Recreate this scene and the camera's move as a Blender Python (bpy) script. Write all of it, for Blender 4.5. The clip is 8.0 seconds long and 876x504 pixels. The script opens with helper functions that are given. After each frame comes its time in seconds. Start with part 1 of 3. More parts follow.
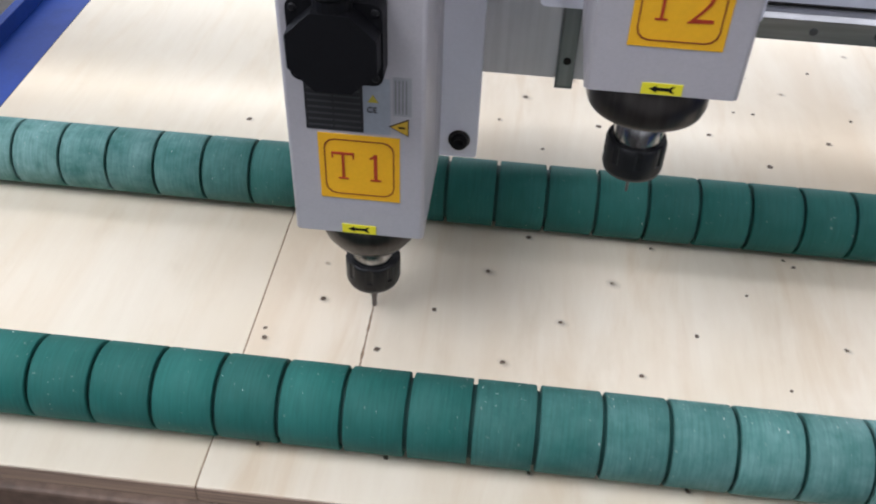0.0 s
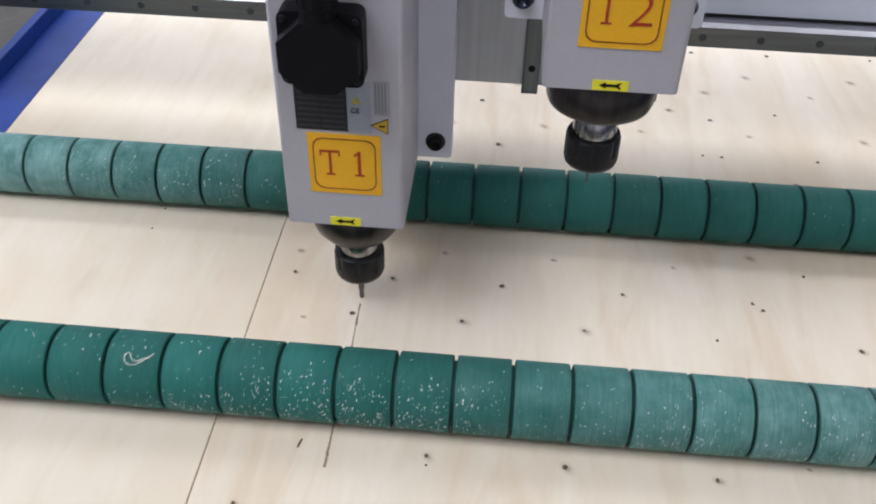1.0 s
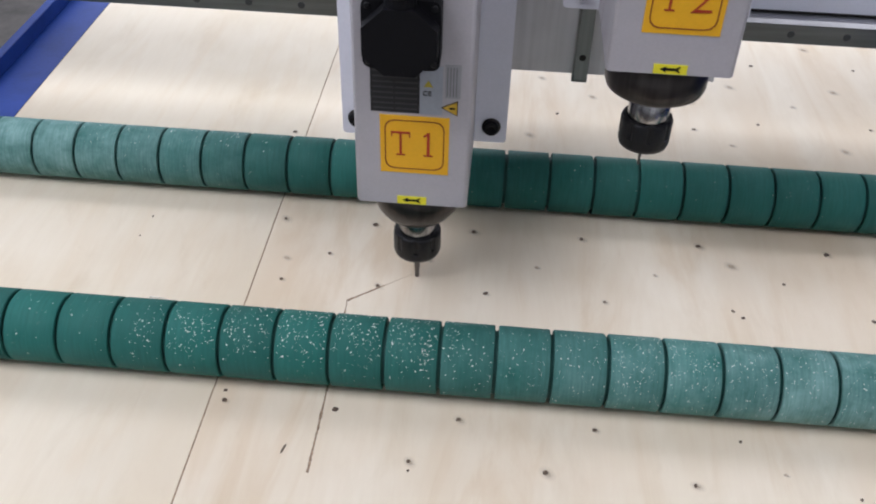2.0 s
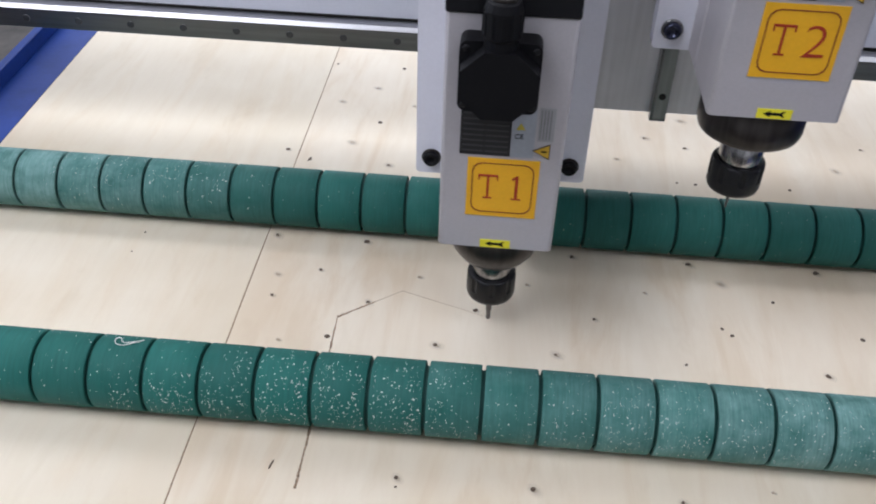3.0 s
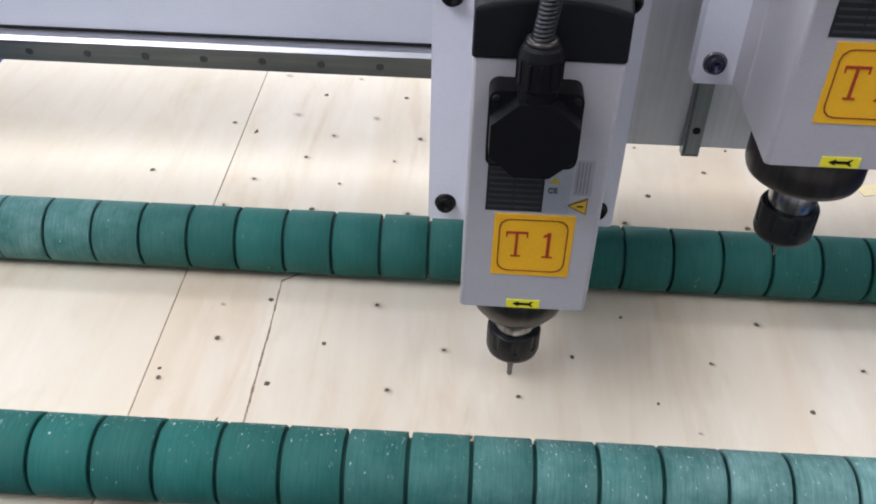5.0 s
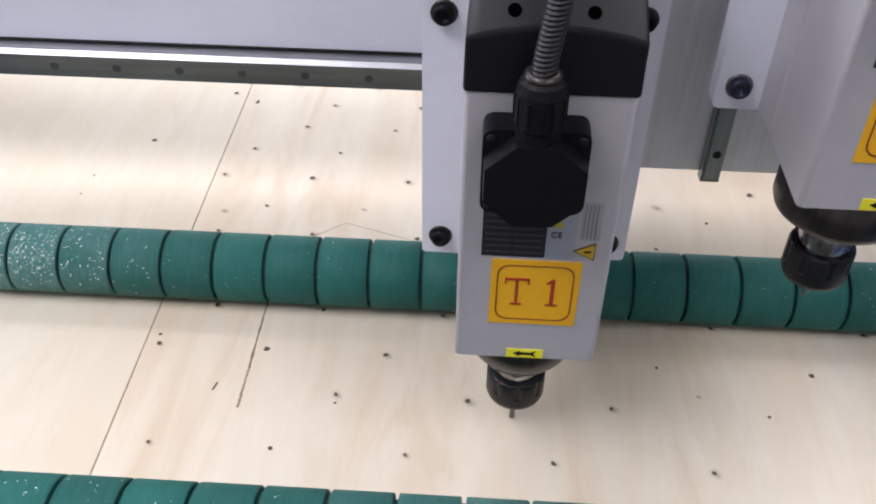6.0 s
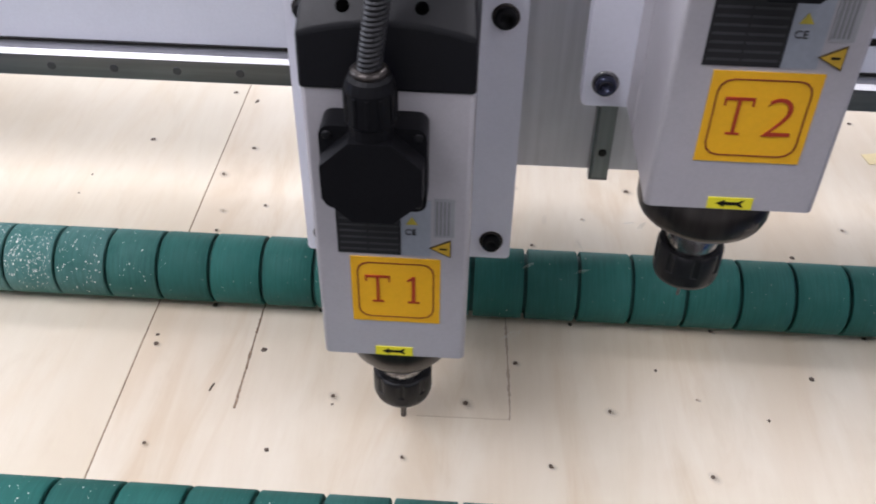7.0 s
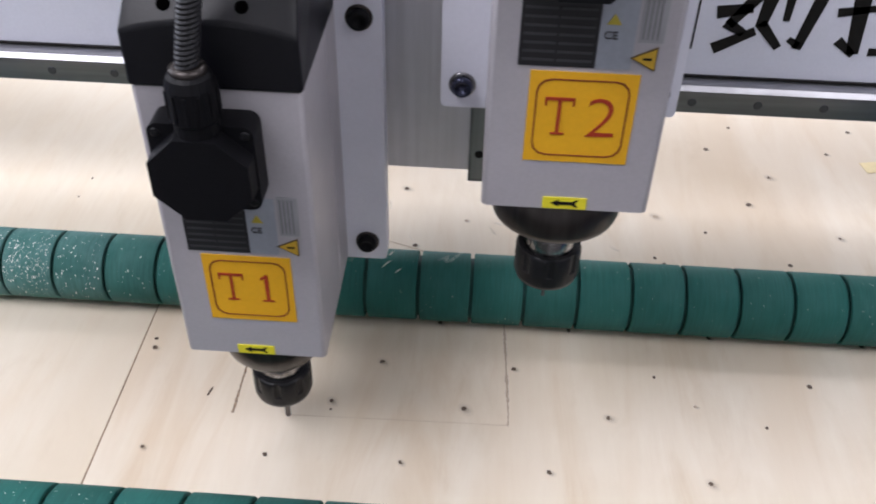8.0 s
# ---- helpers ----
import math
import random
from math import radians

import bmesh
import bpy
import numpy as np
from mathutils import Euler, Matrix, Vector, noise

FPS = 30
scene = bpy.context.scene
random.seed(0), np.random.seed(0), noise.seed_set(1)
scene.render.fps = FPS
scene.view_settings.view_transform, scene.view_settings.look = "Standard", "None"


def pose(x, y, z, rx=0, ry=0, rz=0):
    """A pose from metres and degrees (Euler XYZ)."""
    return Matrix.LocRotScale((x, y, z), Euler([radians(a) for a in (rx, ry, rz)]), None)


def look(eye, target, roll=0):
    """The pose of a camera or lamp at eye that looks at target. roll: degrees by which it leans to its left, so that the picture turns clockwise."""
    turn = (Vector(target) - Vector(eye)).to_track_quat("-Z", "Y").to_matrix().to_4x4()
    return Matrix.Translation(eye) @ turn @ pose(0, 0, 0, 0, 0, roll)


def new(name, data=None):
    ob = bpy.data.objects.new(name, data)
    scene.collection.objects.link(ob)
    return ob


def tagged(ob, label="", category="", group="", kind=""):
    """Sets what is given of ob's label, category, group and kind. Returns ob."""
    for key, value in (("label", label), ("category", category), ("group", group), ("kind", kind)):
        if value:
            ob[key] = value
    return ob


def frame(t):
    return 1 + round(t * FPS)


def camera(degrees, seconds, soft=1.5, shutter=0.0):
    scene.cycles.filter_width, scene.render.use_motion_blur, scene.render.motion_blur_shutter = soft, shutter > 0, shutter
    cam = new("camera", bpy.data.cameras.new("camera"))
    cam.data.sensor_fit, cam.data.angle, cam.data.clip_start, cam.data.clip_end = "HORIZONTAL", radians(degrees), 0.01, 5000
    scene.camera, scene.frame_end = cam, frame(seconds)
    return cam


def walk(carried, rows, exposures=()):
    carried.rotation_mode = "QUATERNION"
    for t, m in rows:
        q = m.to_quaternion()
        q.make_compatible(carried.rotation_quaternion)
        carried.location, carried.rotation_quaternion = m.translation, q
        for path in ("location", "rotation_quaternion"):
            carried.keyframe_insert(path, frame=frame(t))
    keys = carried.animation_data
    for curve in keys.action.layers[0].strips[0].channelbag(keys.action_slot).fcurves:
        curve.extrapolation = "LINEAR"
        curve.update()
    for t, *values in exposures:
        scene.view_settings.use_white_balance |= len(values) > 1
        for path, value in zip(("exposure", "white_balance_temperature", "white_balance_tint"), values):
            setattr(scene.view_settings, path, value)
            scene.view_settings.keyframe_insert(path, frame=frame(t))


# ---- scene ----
# camera: hand-held over the bed of the router, looking down at about forty degrees
cam = camera(51.13, 8.0, soft=1.9, shutter=0.4)
ROWS = [
    (0.0, 0.0548, -0.6141, 0.6352, 5.06, -42.27, 2.09),
    (0.2, 0.0598, -0.6128, 0.6408, 4.25, -41.94, 1.85),
    (0.3, 0.0623, -0.6121, 0.6436, 4.60, -41.81, 1.39),
    (0.4, 0.0648, -0.6115, 0.6464, 5.18, -41.22, 0.90),
    (0.5, 0.0673, -0.6108, 0.6492, 5.55, -41.10, 0.40),
    (0.7, 0.0687, -0.6091, 0.6532, 3.41, -40.66, 1.66),
    (0.8, 0.0694, -0.6083, 0.6552, 3.52, -40.54, 1.58),
    (1.0, 0.0708, -0.6067, 0.6591, 4.32, -40.36, 1.34),
    (1.2, 0.0733, -0.6079, 0.6608, 4.81, -40.34, 1.19),
    (2.3, 0.0867, -0.6145, 0.6701, 3.76, -39.41, 1.77),
    (2.5, 0.0892, -0.6157, 0.6717, 3.94, -38.98, 1.73),
    (3.0, 0.0922, -0.6166, 0.6676, 3.88, -38.74, 1.92),
    (3.5, 0.0976, -0.6217, 0.6697, 3.73, -38.73, 1.84),
    (4.0, 0.1132, -0.6236, 0.6763, 3.06, -39.18, 1.34),
    (4.2, 0.1184, -0.6268, 0.6737, 2.36, -39.32, 1.42),
    (4.5, 0.1261, -0.6315, 0.6697, 1.90, -38.81, 1.48),
    (4.7, 0.1276, -0.6431, 0.6654, 1.48, -38.90, 1.93),
    (5.8, 0.1495, -0.6570, 0.6557, 3.61, -40.88, 0.50),
    (6.0, 0.1467, -0.6601, 0.6521, 2.81, -40.68, 0.86),
    (6.2, 0.1481, -0.6601, 0.6518, 2.25, -40.63, 1.19),
    (6.5, 0.1502, -0.6602, 0.6512, 2.49, -40.49, 0.90),
    (6.8, 0.1499, -0.6573, 0.6508, 2.85, -40.58, 1.07),
    (7.0, 0.1498, -0.6553, 0.6506, 2.97, -40.73, 0.99),
    (7.3, 0.1500, -0.6557, 0.6509, 2.92, -40.69, 1.01),
    (7.5, 0.1502, -0.6559, 0.6511, 2.92, -40.52, 1.16),
    (8.0, 0.1486, -0.6573, 0.6508, 2.81, -40.31, 1.43),
]
EXPOSURES = [
    (0.0, 0.17, 6130, 12), (0.5, 0.00, 6130, 12), (1.0, 0.00, 6130, 13), (2.5, -0.17, 6130, 14), (3.0, -0.08, 6080, 13),
    (3.5, 0.01, 6080, 13), (4.5, 0.07, 6030, 12), (6.0, 0.12, 6270, 16), (8.0, 0.11, 6270, 17),
]
walk(cam, [(t, pose(x, y, z, 90 + pitch, 0, yaw) @ pose(0, 0, 0, 0, 0, roll)) for t, x, y, z, yaw, pitch, roll in ROWS], EXPOSURES)

# where the cutter of the first head stands on the sheet: it walks round a house-shaped outline
TIP = [
    (0.0, -0.0590, -0.0020), (0.5, -0.0600, 0.0430), (1.0, -0.0605, 0.0860), (1.06, -0.0610, 0.0905),
    (1.93, 0.0030, 0.1405), (2.5, 0.0500, 0.1250), (3.5, 0.1480, 0.0910), (3.93, 0.1845, 0.0780),
    (4.5, 0.1835, 0.0265), (4.7, 0.1845, 0.0035), (5.8, 0.1895, -0.1110), (5.98, 0.1895, -0.1260), (6.12, 0.1885, -0.1265),
    (6.2, 0.1790, -0.1268), (6.5, 0.1520, -0.1270), (7.0, 0.0940, -0.1280), (7.5, 0.0465, -0.1290), (8.0, -0.0090, -0.1300),
]
START = (-0.060, -0.1320)


def tip(t):
    for (t0, x0, y0), (t1, x1, y1) in zip(TIP, TIP[1:]):
        if t <= t1:
            k = (t - t0) / (t1 - t0)
            return x0 + k * (x1 - x0), y0 + k * (y1 - y0)
    return TIP[-1][1:]


# ---- light: unseen sources added far, left and overhead to brighten the bed ----
world = bpy.data.worlds.new("world")
scene.world = world
world.use_nodes = True
sky = world.node_tree.nodes.new("ShaderNodeTexSky")
sky.sky_type, sky.sun_disc, sky.sun_elevation, sky.sun_rotation = "NISHITA", False, radians(40), radians(-30)
world.node_tree.links.new(sky.outputs[0], world.node_tree.nodes["Background"].inputs[0])
world.node_tree.nodes["Background"].inputs[1].default_value = 0.08


def area_lamp(name, m, sx, sy, watts, colour):
    data = bpy.data.lights.new(name, "AREA")
    data.shape, data.size, data.size_y, data.energy, data.color = "RECTANGLE", sx, sy, watts, colour
    ob = new(name, data)
    ob.matrix_world = m
    return ob


FILL_COOL, FILL_WHITE = (0.93, 0.97, 1.0), (0.98, 0.98, 1.0)
ADDED_LAMPS = ((-1.7, -1.2, 96), (-1.7, 2.4, 50), (2.0, -1.6, 42), (1.8, 2.4, 70))
# fill lamps added at the wall openings and under the ceiling
area_lamp("added_light_far", look((-0.6, 5.85, 1.75), (-0.2, 0, 0.2)), 4.6, 1.7, 180, FILL_COOL)
area_lamp("added_light_side", look((-4.85, 1.2, 1.6), (0, 0.3, 0.1)), 4.0, 1.6, 110, FILL_COOL)
for lx, ly, watts in ADDED_LAMPS:
    area_lamp("added_light_overhead", look((lx, ly, 3.05), (lx, ly, 0)), 1.9, 1.7, watts, FILL_WHITE)


# ---- materials ----
def nodes_of(name, rough=0.5, metal=0.0):
    m = bpy.data.materials.new(name)
    m.use_nodes = True
    b = m.node_tree.nodes["Principled BSDF"]
    b.inputs["Roughness"].default_value, b.inputs["Metallic"].default_value = rough, metal
    return m, m.node_tree, b


def node(tree, kind, links=(), **values):
    n = tree.nodes.new(kind)
    for key, value in values.items():
        n.inputs[key.replace("_", " ")].default_value = value
    for key, socket in links:
        tree.links.new(socket, n.inputs[key])
    return n


def coords(tree, scale, space="Object"):
    c = tree.nodes.new("ShaderNodeTexCoord")
    mp = node(tree, "ShaderNodeMapping", [("Vector", c.outputs[space])])
    mp.inputs["Scale"].default_value = scale
    return mp.outputs[0]


def ramp(tree, fac, stops):
    r = tree.nodes.new("ShaderNodeValToRGB")
    e = r.color_ramp.elements
    while len(e) < len(stops):
        e.new(0.5)
    for el, (p, c) in zip(e, stops):
        el.position, el.color = p, (*c, 1)
    tree.links.new(fac, r.inputs[0])
    return r.outputs[0]


def blend(tree, fac, a, b, kind="MIX"):
    n = tree.nodes.new("ShaderNodeMix")
    n.data_type, n.blend_type = "RGBA", kind
    for key, v in ((0, fac), (6, a), (7, b)):
        if isinstance(v, (int, float)):
            n.inputs[key].default_value = v
        elif isinstance(v, tuple):
            n.inputs[key].default_value = (*v, 1)
        else:
            tree.links.new(v, n.inputs[key])
    return n.outputs[2]


def painted(name, colour, rough=0.45, metal=0.0, grain=90, spread=0.06, bump=0.05, dirt=0.12, stretch=(1, 1, 1)):
    """Plain surfaces: a fine grain, broad uneven dirt, a slight relief."""
    m, tree, b = nodes_of(name, rough, metal)
    fine = node(tree, "ShaderNodeTexNoise", [("Vector", coords(tree, stretch))], Scale=grain, Detail=4.0)
    broad = node(tree, "ShaderNodeTexNoise", [("Vector", coords(tree, (1, 1, 1)))], Scale=9.0, Detail=5.0, Roughness=0.65)
    dark, light = tuple(c * (1 - spread) for c in colour), tuple(min(1, c * (1 + spread)) for c in colour)
    col = ramp(tree, fine.outputs[0], [(0.3, dark), (0.7, light)])
    soil = ramp(tree, broad.outputs[0], [(0.45, (1, 1, 1)), (0.75, (1 - dirt,) * 3)])
    tree.links.new(blend(tree, 1.0, col, soil, "MULTIPLY"), b.inputs["Base Color"])
    rr = node(tree, "ShaderNodeMapRange", [("Value", broad.outputs[0])])
    rr.inputs[3].default_value, rr.inputs[4].default_value = max(0.05, rough - 0.1), min(1, rough + 0.12)
    tree.links.new(rr.outputs[0], b.inputs["Roughness"])
    bp = node(tree, "ShaderNodeBump", [("Height", fine.outputs[0])], Strength=bump, Distance=0.001)
    tree.links.new(bp.outputs[0], b.inputs["Normal"])
    return m


def plywood(name, base, warm, shift):
    m, tree, b = nodes_of(name, 0.6)
    b.inputs["Specular IOR Level"].default_value = 0.3
    c = coords(tree, (1, 1, 1))
    mp = node(tree, "ShaderNodeMapping", [("Vector", c)], Location=(shift, shift * 0.7, 0), Scale=(1, 0.13, 1))
    grain = node(tree, "ShaderNodeTexNoise", [("Vector", mp.outputs[0])], Scale=120.0, Detail=6.0, Roughness=0.6, Distortion=0.4)
    mp2 = node(tree, "ShaderNodeMapping", [("Vector", c)], Location=(shift, 0, 0), Scale=(1, 0.16, 1))
    band = node(tree, "ShaderNodeTexNoise", [("Vector", mp2.outputs[0])], Scale=20.0, Detail=5.0, Roughness=0.6, Distortion=0.8)
    blot = node(tree, "ShaderNodeTexNoise", [("Vector", c)], Scale=5.0, Detail=5.0)
    col = ramp(tree, band.outputs[0], [(0.36, base), (0.52, tuple(0.7 * x + 0.3 * y for x, y in zip(base, warm))), (0.68, warm)])
    fine = ramp(tree, grain.outputs[0], [(0.25, (0.95, 0.94, 0.925)), (0.6, (1, 1, 1))])
    col = blend(tree, 0.6, col, fine, "MULTIPLY")
    wide = node(tree, "ShaderNodeTexNoise", [("Vector", node(tree, "ShaderNodeMapping", [("Vector", c)], Location=(shift * 2, 1, 0), Scale=(1, 0.22, 1)).outputs[0])], Scale=7.0, Detail=3.0, Roughness=0.5)
    col = blend(tree, ramp(tree, wide.outputs[0], [(0.50, (0, 0, 0)), (0.70, (0.75,) * 3)]), col, warm)
    smudge = node(tree, "ShaderNodeTexNoise", [("Vector", node(tree, "ShaderNodeMapping", [("Vector", c)], Scale=(1, 0.4, 1)).outputs[0])], Scale=17.0, Detail=6.0, Roughness=0.62, Distortion=0.5)
    col = blend(tree, 1.0, col, ramp(tree, smudge.outputs[0], [(0.56, (1, 1, 1)), (0.76, (0.92, 0.90, 0.87))]), "MULTIPLY")
    spots = ramp(tree, blot.outputs[0], [(0.48, (1, 1, 1)), (0.72, (0.90, 0.87, 0.82))])
    col = blend(tree, 0.8, col, spots, "MULTIPLY")
    tree.links.new(col, b.inputs["Base Color"])
    bp = node(tree, "ShaderNodeBump", [("Height", grain.outputs[0])], Strength=0.10, Distance=0.0006)
    tree.links.new(bp.outputs[0], b.inputs["Normal"])
    return m


def rubber(name, clean, dusty, least, deep):
    """Green rubber with fine turning lines and a film of pale wood dust that is thicker in places."""
    m, tree, b = nodes_of(name, 0.72)
    b.inputs["Specular IOR Level"].default_value = 0.32
    c = coords(tree, (1, 1, 1))
    info = tree.nodes.new("ShaderNodeObjectInfo")
    mp = node(tree, "ShaderNodeVectorMath", [(0, c)])
    mp.operation = "ADD"
    shift = tree.nodes.new("ShaderNodeCombineXYZ")
    rnd = node(tree, "ShaderNodeMath", [(0, info.outputs["Random"])])
    rnd.operation = "MULTIPLY"
    rnd.inputs[1].default_value = 3.0
    tree.links.new(rnd.outputs[0], shift.inputs[0])
    tree.links.new(shift.outputs[0], mp.inputs[1])
    film = node(tree, "ShaderNodeTexNoise", [("Vector", mp.outputs[0])], Scale=26.0, Detail=6.0, Roughness=0.7)
    lines = node(tree, "ShaderNodeTexNoise", [("Vector", node(tree, "ShaderNodeMapping", [("Vector", mp.outputs[0])], Scale=(14, 1, 1)).outputs[0])], Scale=38.0, Detail=3.0)
    speck = node(tree, "ShaderNodeTexNoise", [("Vector", mp.outputs[0])], Scale=260.0, Detail=2.0)
    green = ramp(tree, info.outputs["Random"], [(0.0, (0.006 * deep, 0.096 * deep, 0.081 * deep)), (1.0, (0.009 * deep, 0.126 * deep, 0.107 * deep))])
    green = blend(tree, 0.28, green, ramp(tree, lines.outputs[0], [(0.3, (0.55, 0.55, 0.55)), (0.7, (1.25, 1.25, 1.25))]), "MULTIPLY")
    f1 = ramp(tree, film.outputs[0], [(0.30, (0.08,) * 3), (0.70, (0.52,) * 3)])
    place = node(tree, "ShaderNodeSeparateXYZ", [(0, info.outputs["Location"])])
    amount = node(tree, "ShaderNodeMapRange", [("Value", place.outputs[0])])
    amount.inputs[1].default_value, amount.inputs[2].default_value = clean, dusty
    amount.inputs[3].default_value, amount.inputs[4].default_value = least, 1.0
    f2 = blend(tree, 1.0, f1, ramp(tree, amount.outputs[0], [(0, (0, 0, 0)), (1, (1, 1, 1))]), "MULTIPLY")
    streak = ramp(tree, lines.outputs[0], [(0.36, (0.80,) * 3), (0.64, (1.12,) * 3)])
    col = blend(tree, blend(tree, 1.0, f2, streak, "MULTIPLY"), green, (0.36, 0.56, 0.555))
    col = blend(tree, ramp(tree, speck.outputs[0], [(0.71, (0, 0, 0)), (0.79, (0.28,) * 3)]), col, (0.62, 0.60, 0.52))
    tree.links.new(col, b.inputs["Base Color"])
    bp = node(tree, "ShaderNodeBump", [("Height", lines.outputs[0])], Strength=0.12, Distance=0.0008)
    tree.links.new(bp.outputs[0], b.inputs["Normal"])
    return m


PLY_RIGHT = plywood("plywood_birch", (0.70, 0.632, 0.522), (0.62, 0.515, 0.385), 3.1)
PLY_LEFT = plywood("plywood_pale", (0.665, 0.602, 0.490), (0.635, 0.550, 0.425), 8.7)
# ply edge brown is deepened: the front edge's shade is in the colour
PLY_EDGE_SHADED = painted("plywood_edge_shaded", (0.27, 0.19, 0.14), 0.7, grain=60, spread=0.35, stretch=(0.1, 0.1, 6))
RUBBER_NEAR, RUBBER_FAR = rubber("green_rubber", 0.0, 0.46, 0.06, 0.90), rubber("green_rubber_dusty", -0.15, -0.42, 0.07, 0.86)
GROOVE = painted("groove_green", (0.008, 0.066, 0.058), 0.7)
STEEL = painted("bright_steel", (0.62, 0.62, 0.63), 0.24, 1.0, grain=200, spread=0.08, stretch=(0.05, 1, 1))
RAIL = painted("rail_steel", (0.20, 0.20, 0.205), 0.30, 1.0, grain=140, spread=0.15, stretch=(0.05, 1, 1))
DARK_STEEL = painted("blackened_steel", (0.055, 0.048, 0.045), 0.34, 0.75, grain=200, spread=0.2, stretch=(1, 1, 0.1))
BLACK = painted("black_plastic", (0.0045, 0.0045, 0.006), 0.50, grain=400, spread=0.15, bump=0.08)
BLACK.node_tree.nodes["Principled BSDF"].inputs["Specular IOR Level"].default_value = 0.18
COVER = painted("fan_cover_plastic", (0.0036, 0.0037, 0.006), 0.42, grain=400, spread=0.15, bump=0.08)
RAIL_GLINT = painted("rail_glint_steel", (0.38, 0.38, 0.40), 0.40, 1.0, grain=200, spread=0.1, stretch=(0.05, 1, 1))
# tall streaks in this colour stand in for the chrome's upright reflections
SHAFT = painted("shaft_steel_glints", (0.36, 0.355, 0.36), 0.24, 1.0, grain=160, spread=0.6, stretch=(1, 1, 0.05))
CUTTER = painted("cutter_steel", (0.16, 0.145, 0.14), 0.45, 0.6)
UPRIGHT = painted("upright_steel", (0.26, 0.275, 0.27), 0.42, 0.9, grain=140, spread=0.12, stretch=(1, 1, 0.05))
RAIL_BOLT = painted("rail_bolt_steel", (0.10, 0.10, 0.105), 0.4, 0.9)
NUT = painted("black_oxide", (0.010, 0.010, 0.012), 0.42, 0.4, grain=260, spread=0.2)
SILVER = painted("silver_paint", (0.455, 0.435, 0.463), 0.42, 0.15, grain=500, spread=0.03, dirt=0.08)
# white paint tinted blue: reflected skylight put into plate and beam colour
PLATE = painted("white_paint_skylit", (0.75, 0.755, 0.84), 0.45, grain=300, spread=0.02, dirt=0.07)
BEAM = painted("beam_paint_skylit", (0.67, 0.68, 0.765), 0.5, grain=300, spread=0.02, dirt=0.08)
ALU = painted("milled_aluminium", (0.62, 0.615, 0.64), 0.42, 0.45, grain=120, spread=0.10, stretch=(1, 1, 0.04))
BLUE = painted("blue_enamel", (0.006, 0.034, 0.21), 0.52, grain=200, spread=0.06, dirt=0.3)
BED_BLACK = painted("bed_black", (0.008, 0.008, 0.011), 0.7, dirt=0.3)
BLUE.node_tree.nodes["Principled BSDF"].inputs["Specular IOR Level"].default_value = 0.25
YELLOW = painted("sticker_orange", (0.80, 0.42, 0.012), 0.42, grain=300, spread=0.03)
LEMON = painted("label_lemon", (0.78, 0.70, 0.03), 0.40, grain=300, spread=0.03)
RED = painted("print_red", (0.36, 0.035, 0.012), 0.45)
MAROON = painted("print_maroon", (0.22, 0.045, 0.012), 0.45)
INK = painted("print_black", (0.012, 0.011, 0.010), 0.5)
INK.node_tree.nodes["Principled BSDF"].inputs["Specular IOR Level"].default_value = 0.12
COVER.node_tree.nodes["Principled BSDF"].inputs["Specular IOR Level"].default_value = 0.34
# near-zero black: the dark inside a screw hole, as a colour
BORE_SHADE = painted("bore_shade_black", (0.001, 0.001, 0.001), 0.9, bump=0.0)
BORE_SHADE.node_tree.nodes["Principled BSDF"].inputs["Specular IOR Level"].default_value = 0.0
FOIL = painted("label_foil", (0.38, 0.41, 0.47), 0.35, 0.4, grain=300, spread=0.05)
LABEL_DARK = painted("label_dark", (0.012, 0.012, 0.014), 0.45)
LABEL_LINE = painted("label_line", (0.040, 0.040, 0.044), 0.4)
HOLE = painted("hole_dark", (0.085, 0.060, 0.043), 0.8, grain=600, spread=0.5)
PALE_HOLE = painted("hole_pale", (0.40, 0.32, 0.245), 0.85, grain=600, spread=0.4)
PALE_CHIP = painted("pale_chip", (0.57, 0.475, 0.37), 0.8)
TAPE = painted("tape_yellow", (0.72, 0.60, 0.32), 0.5)
STAIN, _t, _b = nodes_of("brown_bloom", 0.8)
_b.inputs["Base Color"].default_value = (0.30, 0.21, 0.14, 1)
_far = node(_t, "ShaderNodeVectorMath", [(0, coords(_t, (110, 110, 1)))])
_far.operation = "LENGTH"
_clear = _t.nodes.new("ShaderNodeBsdfTransparent")
_mix = node(_t, "ShaderNodeMixShader", [(0, ramp(_t, _far.outputs["Value"], [(0.15, (0.42,) * 3), (0.50, (0.13,) * 3), (0.92, (0,) * 3)])), (1, _clear.outputs[0]), (2, _b.outputs[0])])
_t.links.new(_mix.outputs[0], _t.nodes["Material Output"].inputs[0])
KERF = painted("kerf_brown", (0.25, 0.175, 0.118), 0.8, grain=350, spread=0.7)
DUST = painted("wood_dust", (0.76, 0.75, 0.70), 0.9, grain=500, spread=0.1)
FILLER = painted("joint_brown", (0.30, 0.22, 0.15), 0.9, grain=300, spread=0.5)
FLOOR = painted("hall_floor", (0.050, 0.044, 0.040), 0.7, grain=30, spread=0.2, dirt=0.4)
WALL = painted("hall_wall", (0.50, 0.50, 0.50), 0.8, grain=50, spread=0.03)
RUST = painted("brown_primer", (0.13, 0.085, 0.062), 0.65, spread=0.3, dirt=0.4)
# glow of the light panels added overhead, out of view
PANEL_GLOW, _t, _b = nodes_of("panel_glow", 0.5)
_b.inputs["Emission Color"].default_value, _b.inputs["Emission Strength"].default_value = (1, 0.97, 0.92, 1), 1.2


